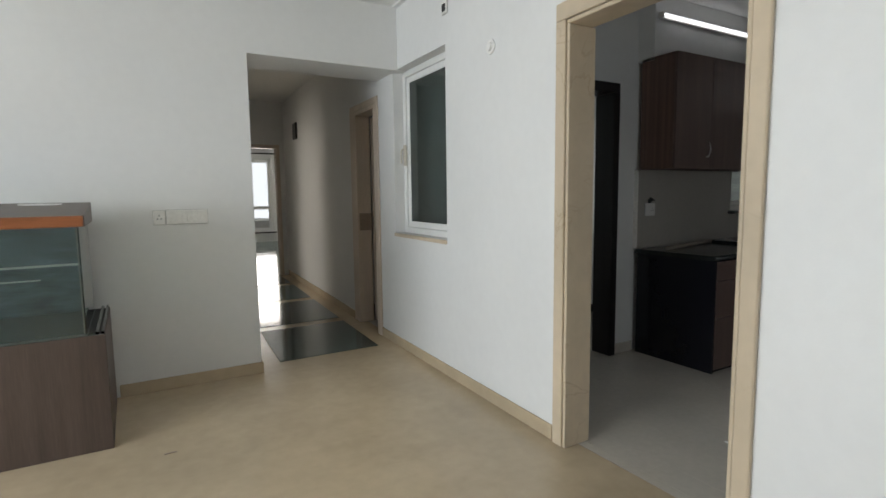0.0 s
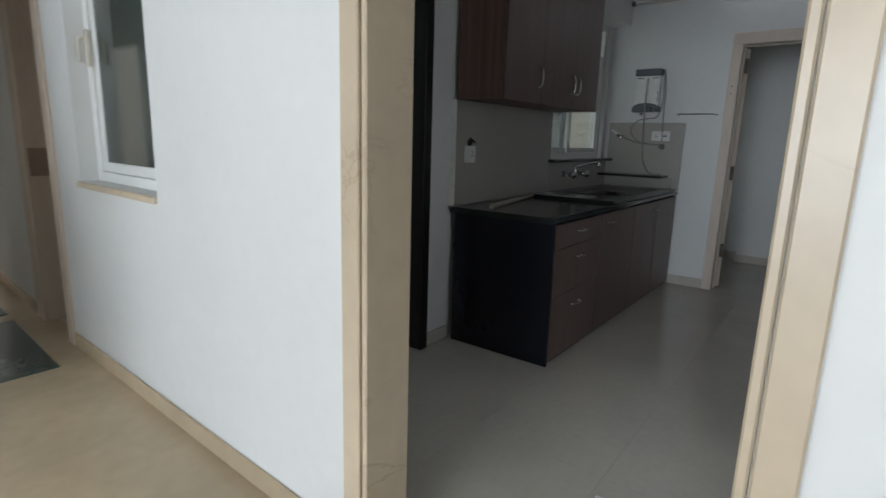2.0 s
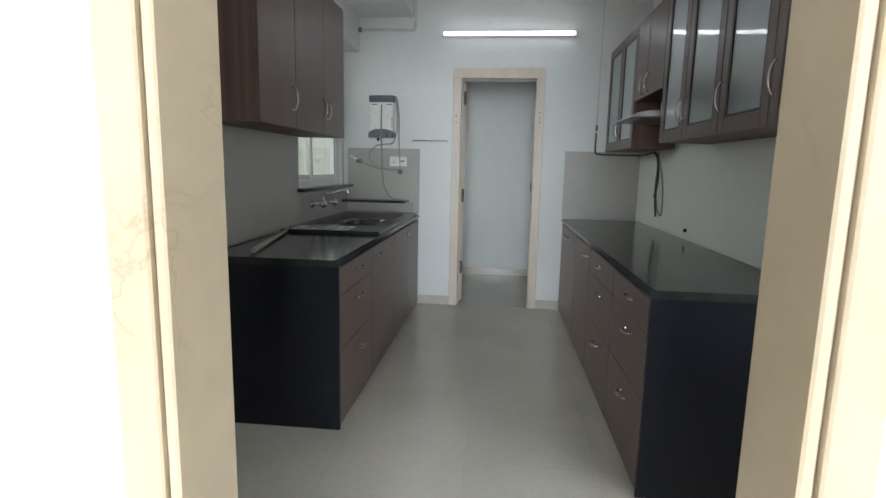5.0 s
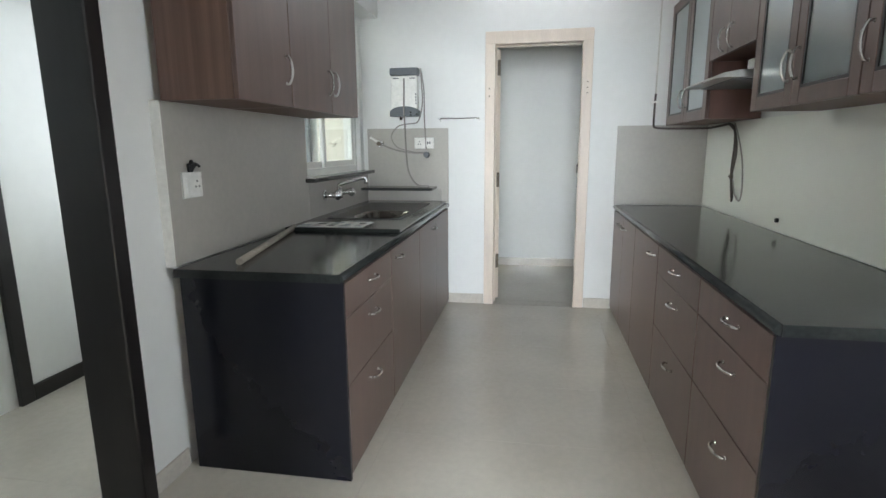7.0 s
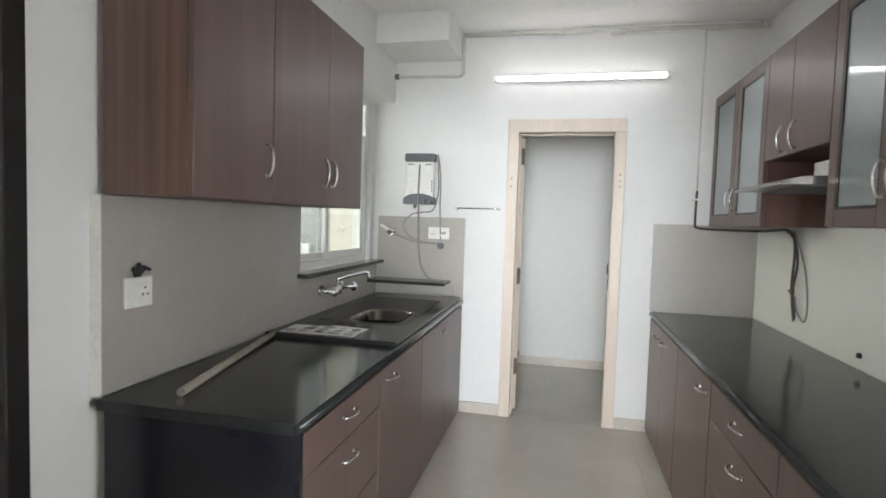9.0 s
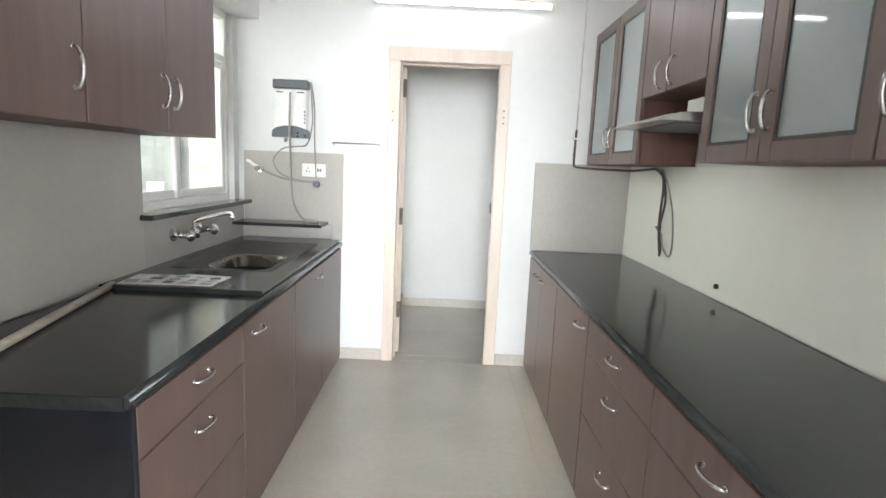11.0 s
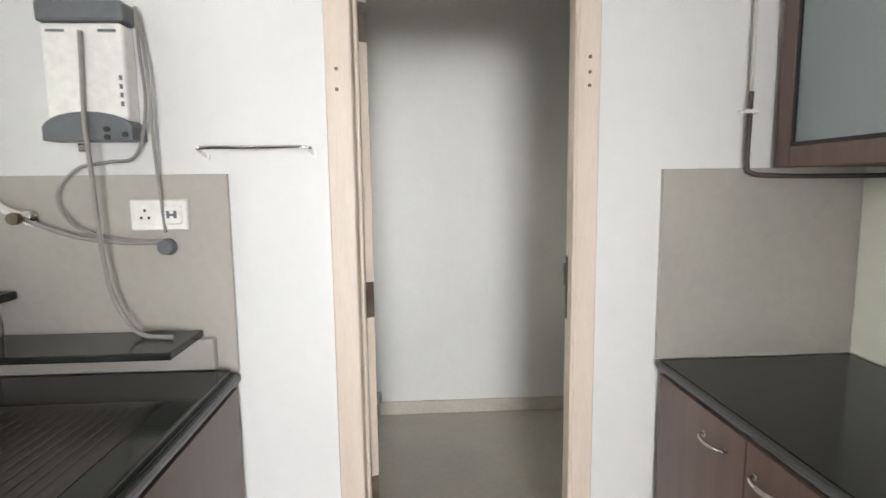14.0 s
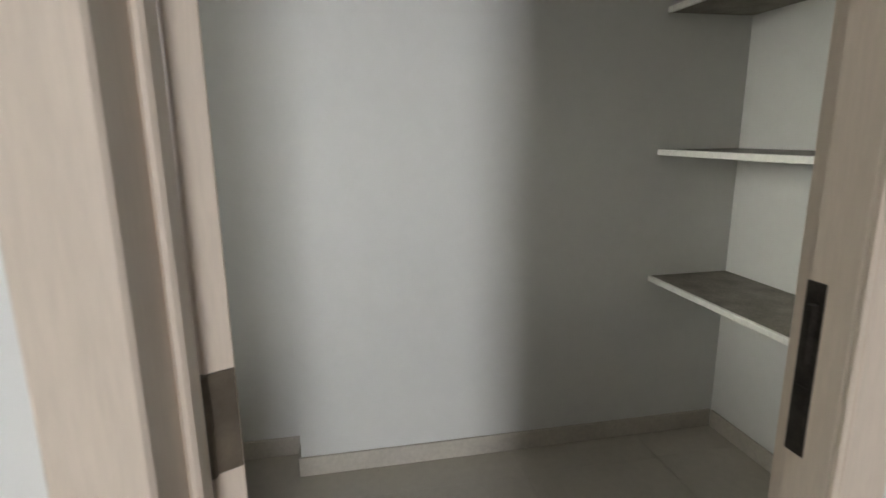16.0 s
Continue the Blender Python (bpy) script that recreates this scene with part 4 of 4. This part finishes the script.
cable("water_hose", "pale flexible hose along the tiles", [(6.955, 4.13, 1.38), (6.95, 4.0, 1.33), (6.96, 3.88, 1.305), (6.975, 3.75, 1.30)], 0.006, CABLEGREY, "hose")
av = thing("angle_valve", (7.0, 4.13, 1.38), "chrome angle valve on the tiles", "valve")
part("body", tube(disc(bmesh.new(), (7.0, 4.13, 1.38), (-1, 0, 0), 0.025, 0.008), [(6.995, 4.13, 1.38), (6.945, 4.13, 1.38)], 0.012), CHROME, av)
part("knob", disc(bmesh.new(), (6.944, 4.13, 1.38), (-1, 0, 0), 0.018, 0.022, 8), RUST, av, "worn knob")
pg = thing("plug", (6.99, 3.705, 1.29), "round grey plug hanging on the tiles", "plug")
part("body", disc(bmesh.new(), (6.999, 3.735, 1.285), (-1, 0, 0), 0.027, 0.03, 10, 0.022), GREYPL, pg)

ws = plate("wall_socket", "white double socket plate on the taupe tiles", "socket", (7.0005, 3.752, 1.382), (0.165, 0.09), (-1, 0, 0), pins=(-0.04,))
part("socket_face", boxes((6.981, 3.683, 1.353, 6.9862, 3.741, 1.411), bev=0.006), PLASTIC, ws)
part("socket_slot", boxes((6.9795, 3.697, 1.372, 6.9808, 3.706, 1.395), (6.9795, 3.718, 1.372, 6.9808, 3.727, 1.395), (6.9795, 3.706, 1.379, 6.9808, 3.718, 1.386)), GREYPL, ws)
ks = plate("wall_socket", "white socket plate with loose black wires above", "socket", (4.563, 4.2495, 1.202), (0.120, 0.104), (0, -1, 0), rockers=((-0.03, 0.03),), pins=(0.025,))
wires = bmesh.new()
for dx, h in ((-0.02, 0.03), (0.0, 0.045), (0.018, 0.034), (0.03, 0.028)):
    tube(wires, curve_pts([(4.558 + dx * 0.3, 4.244, 1.256), (4.558 + dx, 4.235, 1.256 + h), (4.558 + dx * 1.5, 4.228, 1.256 + h * 0.7)], 4), 0.006, 6)
part("loose_wires", wires, BLACK, ks, "short black wire ends")

tr = thing("towel_rod", (6.96, 3.45, 1.57), "thin chrome towel rod on the end wall", "towel rod")
part("rod", tube(bmesh.new(), curve_pts([(EX0 - 0.002, 3.612, 1.555), (6.975, 3.612, 1.57), (6.955, 3.60, 1.578), (6.952, 3.45, 1.578), (6.955, 3.305, 1.578), (6.975, 3.292, 1.57), (EX0 - 0.002, 3.292, 1.56)], 6), 0.006, 10), CHROME, tr)
for y, z in ((3.612, 1.555), (3.292, 1.56)):
    part("bracket", disc(bmesh.new(), (EX0 - 0.001, y, z), (-1, 0, 0), 0.011, 0.006, 14), PLASTIC, tr)

# pipes and conduits
pp = thing("ceiling_pipe", (7.0, 2.6, 2.85), "pale painted pipe along the ceiling", "pipe")
part("pipe", tube(bmesh.new(), [(6.995, 3.60, 2.868), (6.995, 1.56, 2.852)], 0.013), CONDUIT, pp)
part("pipe", tube(bmesh.new(), [(6.975, 2.55, 2.825), (6.985, 1.57, 2.838)], 0.009), CONDUIT, pp)
part("socket_end", disc(bmesh.new(), (6.99, 1.535, 2.852), (0, 1, 0), 0.022, 0.04, 14), CONDUIT, pp)
part("clip", boxes((7.0, 2.40, 2.83, EX0 - 0.001, 2.42, 2.89)), CONDUIT, pp)
p2 = thing("duct_pipe", (7.0, 3.9, 2.57), "pale pipe elbowing under the boxed duct", "pipe")
part("pipe", tube(bmesh.new(), curve_pts([(6.995, 4.12, 2.578), (6.995, 3.70, 2.572), (6.995, 3.62, 2.578), (6.995, 3.603, 2.62), (6.995, 3.603, 2.86)], 6), 0.013), CONDUIT, p2)
part("pipe_end", disc(bmesh.new(), (6.995, 4.133, 2.578), (0, -1, 0), 0.022, 0.03, 14), GREYPL, p2, "dark pipe end")
p3 = thing("gas_pipe", (7.0, 1.93, 1.5), "thin conduit down the end wall and under the cabinets", "pipe")
part("pipe", tube(bmesh.new(), curve_pts([(6.998, 1.925, 2.84), (6.996, 1.925, 2.3), (6.994, 1.928, 1.74)], 3), 0.006), CONDUIT, p3)
part("cable", tube(bmesh.new(), curve_pts([(6.994, 1.928, 1.74), (6.992, 1.93, 1.65), (6.992, 1.93, 1.52), (6.985, 1.92, 1.487), (6.97, 1.85, 1.478), (6.96, 1.7, 1.475), (6.93, 1.553, 1.475), (6.8, 1.544, 1.478), (6.5, 1.544, 1.49)], 6), 0.008), CABLEDARK, p3, "dark cable")
part("clip", boxes((6.983, 1.905, 1.672, EX0 - 0.001, 1.955, 1.684), bev=0.002), PLASTIC, p3, "white pipe clip")
hc = thing("hanging_cable", (6.45, 1.548, 1.0), "bundle of dark cables hanging below the cabinets", "cable")
for i, pts in enumerate(([(6.5, 1.544, 1.49), (6.375, 1.553, 1.46), (6.340, 1.553, 1.36), (6.345, 1.556, 1.2), (6.325, 1.558, 1.1), (6.305, 1.553, 1.0)],
                         [(6.5, 1.544, 1.488), (6.335, 1.558, 1.43), (6.285, 1.558, 1.3), (6.325, 1.558, 1.15), (6.285, 1.558, 1.03), (6.300, 1.555, 0.985)],
                         [(6.395, 1.544, 1.485), (6.285, 1.553, 1.40), (6.185, 1.553, 1.25), (6.145, 1.553, 1.08), (6.175, 1.553, 1.0), (6.265, 1.553, 1.04), (6.305, 1.553, 1.12)])):
    part("cable", tube(bmesh.new(), curve_pts(pts, 6), 0.0072 if i < 2 else 0.005, 8), CABLEDARK if i < 2 else CABLEGREY, hc)
part("tap_end", tube(boxes((6.320, 1.548, 1.13, 6.340, 1.570, 1.16), bev=0.003), [(6.335, 1.558, 1.14), (6.375, 1.558, 1.145)], 0.006), RUST, hc, "small brass cock")
solo("wall_plug", disc(bmesh.new(), (5.67, 1.527, 0.945), (0, 1, 0), 0.012, 0.014, 10), BLACK, "black plug stub in the pale wall tiles", "plug")

# ceiling fan
fan = thing("ceiling_fan", (4.99, 2.74, 2.56), "grey three-blade ceiling fan hung in the kitchen", "fan")
part("rod", tube(disc(bmesh.new(), (4.99, 2.74, 2.888), (0, 0, -1), 0.06, 0.05, 20, 0.03), [(4.99, 2.74, 2.85), (4.99, 2.74, 2.66)], 0.012), GREYPL, fan)
part("motor", disc(disc(bmesh.new(), (4.99, 2.74, 2.60), (0, 0, 1), 0.11, 0.06, 28, 0.09), (4.99, 2.74, 2.60), (0, 0, -1), 0.11, 0.03, 28, 0.05), GREYPL, fan)
for ang in (-5, 115, 235):
    bm = bmesh.new()
    ring = [(0.10, -0.04), (0.18, -0.06), (0.40, -0.075), (0.55, -0.075), (0.575, -0.06), (0.60, 0.0), (0.575, 0.05), (0.55, 0.065), (0.40, 0.065), (0.18, 0.05), (0.10, 0.04)]
    top = [bm.verts.new((x, y, 0.004 + y * 0.12)) for x, y in ring]
    bot = [bm.verts.new((x, y, y * 0.12)) for x, y in ring]
    bm.faces.new(top)
    bm.faces.new(bot[::-1])
    for i in range(len(ring)):
        bm.faces.new((bot[i], bot[(i + 1) % len(ring)], top[(i + 1) % len(ring)], top[i]))
    bmesh.ops.transform(bm, verts=bm.verts, matrix=pose(4.99, 2.74, 2.61, 0, 0, ang))
    part("blade", bm, GREYPL, fan)

# things lying on the worktop and floor
solo("wood_strip", tube(bmesh.new(), [(4.50, 4.02, 0.8955), (5.41, 4.21, 0.8955)], 0.015, 10), STRIPWOOD, "brown wooden strip lying on the granite worktop", "strip")
np_ = thing("newspaper", (5.52, 3.97, 0.902), "folded printed paper lying by the sink", "paper")
bm = bmesh.new()
for x0, y0, x1, y1, z, a in ((5.41, 3.80, 5.60, 4.19, 0.9028, 3), (5.45, 3.79, 5.61, 4.0, 0.905, -6)):
    b2 = boxes((-(x1 - x0) / 2, -(y1 - y0) / 2, 0, (x1 - x0) / 2, (y1 - y0) / 2, 0.0018))
    bmesh.ops.transform(b2, verts=b2.verts, matrix=pose((x0 + x1) / 2, (y0 + y1) / 2, z, 0, 0, a))
    part("sheet", b2, PAPER, np_)
rng = random.Random(7)
for k in range(13):
    x, y = 5.435 + 0.055 * (k % 3) + rng.uniform(0, 0.015), 3.83 + 0.08 * (k // 3)
    b2 = boxes((-rng.uniform(0.016, 0.028), -rng.uniform(0.014, 0.034), 0.0, rng.uniform(0.016, 0.026), rng.uniform(0.014, 0.034), 0.0005))
    bmesh.ops.transform(b2, verts=b2.verts, matrix=pose(x, y, 0.9071 + 0.0001 * k, 0, 0, rng.uniform(-25, 25)))
    part("print_block", b2, (PRINTBLUE, PRINTPINK, PRINTDARK, SHAFT)[k % 4], np_)
solo("floor_strip", boxes((3.485, 2.52, -0.0005, 3.500, 2.88, 0.004), bev=0.001), PLASTIC, "thin pale strip lying on the kitchen floor", "strip")

# ---------------------------------------------------------------- living room
def aquarium():
    c = thing("aquarium_cabinet", (0.01, 4.99, 0), "dark walnut cabinet under the fish tank", "cabinet")
    part("front_panel", boxes((-0.62, 4.58, 0.0, 0.64, 4.60, 0.634), bev=0.002), TANKWOOD, c)
    part("side_panel", boxes((0.62, 4.601, 0.0, 0.64, 5.40, 0.634), bev=0.002), TANKWOOD, c)
    part("side_panel", boxes((-0.62, 4.601, 0.0, -0.60, 5.40, 0.634), bev=0.002), TANKWOOD, c)
    part("top_board", boxes((-0.599, 4.601, 0.60, 0.619, 5.40, 0.630)), BLACK, c)
    for r in ((0.595, 4.60, 0.6345, 0.612, 5.39, 0.648), (0.622, 4.60, 0.6345, 0.636, 5.39, 0.648), (-0.6, 4.582, 0.6345, 0.594, 4.594, 0.648)):
        part("glass_strip", boxes(r), TANKGLASS, c, "green glass strip")
    t = thing("fish_tank", (0, 4.9, 0.635), "empty glass fish tank with a varnished wooden lid", "fish tank")
    part("base", boxes((-0.56, 4.60, 0.635, 0.56, 5.30, 0.645)), GREYPL, t)
    for nm, r in (("front_pane", (-0.56, 4.60, 0.646, 0.56, 4.608, 1.21)), ("side_pane", (0.552, 4.609, 0.646, 0.56, 5.29, 1.21)), ("side_pane", (-0.56, 4.609, 0.646, -0.552, 5.29, 1.21))):
        part(nm, boxes(r), TANKGLASS, t)
    part("back_pane", boxes((-0.56, 5.291, 0.646, 0.56, 5.30, 1.21)), TANKBACK, t, "dark backing film")
    part("corner_seal", boxes((0.545, 4.6085, 0.646, 0.5515, 4.615, 1.209)), CABLEGREY, t)
    part("sand_line", boxes((-0.5, 5.27, 0.94, 0.53, 5.285, 0.952), (-0.5, 5.26, 0.86, 0.3, 5.28, 0.866)), PLASTIC, t, "white waterline deposits")
    part("lid_front", boxes((-0.585, 4.560, 1.21, 0.585, 4.582, 1.268), bev=0.008, seg=2), LIDWOOD, t, "orange varnished front board")

    def sloped(x0, x1, prof):
        bm = bmesh.new()
        ends = [[bm.verts.new((x, y, z)) for y, z in prof] for x in (x0, x1)]
        bm.faces.new(ends[0])
        bm.faces.new(ends[1][::-1])
        for k in range(len(prof)):
            bm.faces.new((ends[0][k], ends[0][(k + 1) % len(prof)], ends[1][(k + 1) % len(prof)], ends[1][k]))
        return bm
    part("lid_side", sloped(0.562, 0.588, [(4.584, 1.211), (4.584, 1.268), (5.25, 1.33), (5.25, 1.211)]), TANKWOOD, t, "dark wooden lid end")
    part("lid_top", sloped(-0.585, 0.561, [(4.584, 1.252), (4.584, 1.268), (5.25, 1.33), (5.25, 1.314)]), TANKWOOD, t, "dark wooden sloping lid")
    solo("paper_slip", boxes((0.25, 5.10, 1.317, 0.45, 5.19, 1.3265)), PAPER, "white paper slip lying on the tank lid", "paper")
    solo("dark_cloth", disc(disc(bmesh.new(), (0.06, 5.12, 1.316), (0, 0, 1), 0.07, 0.03, 14, 0.05), (0.09, 5.13, 1.341), (0.3, 0, 1), 0.05, 0.025, 12, 0.02), BLACK, "small dark bundle on the tank lid", "bundle")


aquarium()
plate("switch_plate", "small white socket plate beside the switchboard", "socket", (0.965, WLY - 0.0005, 1.215), (0.072, 0.095), (0, -1, 0), pins=(0.0,))
plate("switch_plate", "long white switchboard with a row of switches", "switch", (1.14, WLY - 0.0005, 1.217), (0.262, 0.098), (0, -1, 0), rockers=((-0.02, 0.026), (0.012, 0.026), (0.044, 0.026), (0.08, 0.03), (-0.06, 0.03)))
OBLIQUE[0] = "wall"
solo("round_cover", disc(disc(bmesh.new(), (KX0 - 0.001, 3.995, 2.24), (-1, 0, 0), 0.045, 0.010, 26, 0.040), (KX0 - 0.011, 3.995, 2.24), (-1, 0, 0), 0.026, 0.012, 20, 0.02), PLASTIC, "round white junction cover high on the wall", "cover")
hs = plate("high_socket", "small white plate with dark opening near the ceiling", "socket", (KX0 - 0.0005, 4.57, 2.645), (0.075, 0.09), (-1, 0, 0))
part("opening", boxes((KX0 - 0.0165, 4.545, 2.615, KX0 - 0.0146, 4.595, 2.665)), BLACK, hs)
solo("wall_bell", boxes((KX0 - 0.03, 9.32, 2.20, KX0 - 0.001, 9.54, 2.44), bev=0.006), DARKFRAME, "small dark box high on the corridor wall", "box")
OBLIQUE[0] = ""
solo("ceiling_lamp", disc(bmesh.new(), (2.2, 8.0, CEILZ - 0.001), (0, 0, -1), 0.05, 0.05, 18, 0.035), PLASTIC, "small white ceiling lamp holder in the corridor", "lamp")
solo("floor_chip", boxes((0.87, 4.345, 0.0002, 0.93, 4.357, 0.004), bev=0.001), BAND, "small brown splinter lying on the marble", "splinter")
OBLIQUE[0] = "corridor"
for a, b in ((5.60, 6.67), (6.84, 8.0), (8.17, 9.30), (9.47, 10.35)):
    tagged(finish("floor_inlay", settle(boxes((1.775, a, 0.0002, 2.645, b, 0.004))), GREEN), "dark green polished marble panel set in the floor", "floor panel", "dark panels along the corridor", "structure")
OBLIQUE[0] = ""

# ---------------------------------------------------------------- store room
for z in (0.770, 1.316, 1.870):
    s = thing("store_shelf", (7.9, 1.47, z - 0.02), "dusty grey stone shelf with a pale front edge", "shelf", "shelves in the store")
    part("slab", boxes((EX1 + 0.002, 1.3015, z - 0.02, SX - 0.002, 1.676, z), bev=0.002), SHELFSTONE, s)
    part("front_edge", boxes((EX1 + 0.002, 1.6765, z - 0.023, SX - 0.002, 1.690, z + 0.001), bev=0.002), PLASTIC, s, "pale front edging")

# ---------------------------------------------------------------- outside
setting("ground", boxes((-300, -300, -6.3, 300, 300, -6.0)), GROUND, "paved ground far below the windows", "ground")


def block(name, label, x0, y0, x1, y1, z1, mat, face, cols, rows):
    """A distant block of flats with its rows of windows on one face."""
    b = thing(name, ((x0 + x1) / 2, (y0 + y1) / 2, -6), label, "building")
    part("wall", boxes((x0, y0, -6.0, x1, y1, z1)), mat, b)
    part("roof", boxes((x0 - 0.2, y0 - 0.2, z1, x1 + 0.2, y1 + 0.2, z1 + 0.4)), FACADE, b)
    for i in range(cols):
        for j in range(rows):
            cx, cz = x0 + (i + 0.5) * (x1 - x0) / cols, -4.6 + j * 3.0
            w = part("window", boxes((cx - 0.7, face - 0.06, cz - 0.6, cx + 0.7, face + 0.02, cz + 0.7)), UPVC, b)
            part("pane", boxes((cx - 0.62, face - 0.075, cz - 0.52, cx + 0.62, face - 0.061, cz + 0.62)), DARKGLASS, w)
    return b


block("apartment_building", "pale apartment block seen through the bedroom window", -16, 88, 24, 98, -3.0, FACADE, 88, 9, 1)
block("apartment_building", "red apartment block beyond the bedroom window", 0.5, 60, 5.0, 67, 9.5, REDWALL, 60, 2, 5)
wing = thing("building_wing", (8.2, 5.2, -6), "cream and grey rendered wing of the building outside the kitchen window", "building")
part("pier", boxes((8.02, 4.46, -6.0, 8.40, 5.13, 9.0), bev=0.01), FACADE, wing, "cream painted pier")
part("wall", boxes((8.10, 5.132, -6.0, 8.40, 5.70, 9.0)), SHAFT, wing, "stained grey rendered wall")
part("pier", boxes((8.04, 5.702, -6.0, 8.40, 5.90, 9.0), bev=0.01), SHAFT, wing, "grey corner pier")
part("drain_pipe", tube(bmesh.new(), [(8.06, 5.25, -5.9), (8.06, 5.25, 9.0)], 0.028, 12), GREYPL, wing, "dark grey drain pipe")
for z in (0.7, 1.9, 3.1):
    part("bracket", boxes((8.03, 5.205, z, 8.099, 5.295, z + 0.03), bev=0.003), GREYPL, wing)
# Pale bar shaped in place of the room's reflection in the right pane.
part("ledge", boxes((8.02, 5.30, 1.66, 8.0995, 5.70, 1.70), bev=0.004), FACADE, wing, "pale bar standing in for a room reflection in the pane")
# White box added where the tap is mirrored in the pane.
part("tap_reflection", boxes((8.02, 5.36, 1.10, 8.0995, 5.52, 1.20), bev=0.006), UPVC, wing, "small white box standing in for the tap reflection")
setting("backdrop", boxes((-60, 140, -6, 80, 140.5, 60), (-60.5, 60, -6, -60, 140, 60), (120, -20, -6, 120.5, 140, 60)), HAZE, "bright hazy sky beyond the windows", "sky")

# ---------------------------------------------------------------- floor tiles of kitchen and store
def floor_tiles(parent, x0, y0, x1, y1, ox, oy, step=0.6):
    i0, i1 = math.floor((x0 - ox) / step), math.ceil((x1 - ox) / step)
    j0, j1 = math.floor((y0 - oy) / step), math.ceil((y1 - oy) / step)
    for i in range(i0, i1):
        for j in range(j0, j1):
            a0, a1 = max(x0, ox + i * step) + 0.0004, min(x1, ox + (i + 1) * step) - 0.0004
            b0, b1 = max(y0, oy + j * step) + 0.0004, min(y1, oy + (j + 1) * step) - 0.0004
            if a1 - a0 > 0.02 and b1 - b0 > 0.02:
                part("floor_tile", boxes((a0, b0, -0.0035, a1, b1, 0.0)), FLOORTILE, parent)


kt = thing("kitchen_floor_tiles", (5, 2.9, -0.0035), "glossy grey-beige vitrified floor tiles", "floor tiles", kind="structure")
floor_tiles(kt, KX1 + 0.005, RY, EX0, LY, 3.02, 2.902)
floor_tiles(kt, KX0 + 0.084, DY0, KX1 + 0.003, DY1, 3.02, 2.902)
st = thing("store_floor_tiles", (7.8, 2.7, -0.0035), "glossy grey-beige store floor tiles", "floor tiles", kind="structure")
floor_tiles(st, EX0 + 0.002, 2.49, EX1, 3.16, 3.02, 2.902)
floor_tiles(st, EX1 + 0.002, 1.28, 8.78, 4.2, 3.02, 2.902)
ut = thing("utility_floor_tiles", (4.3, 5.0, -0.0035), "grey-beige utility floor tiles", "floor tiles", kind="structure")
floor_tiles(ut, KX1 + 0.005, LY + 0.002, 5.58, 5.53, 3.02, 2.902)
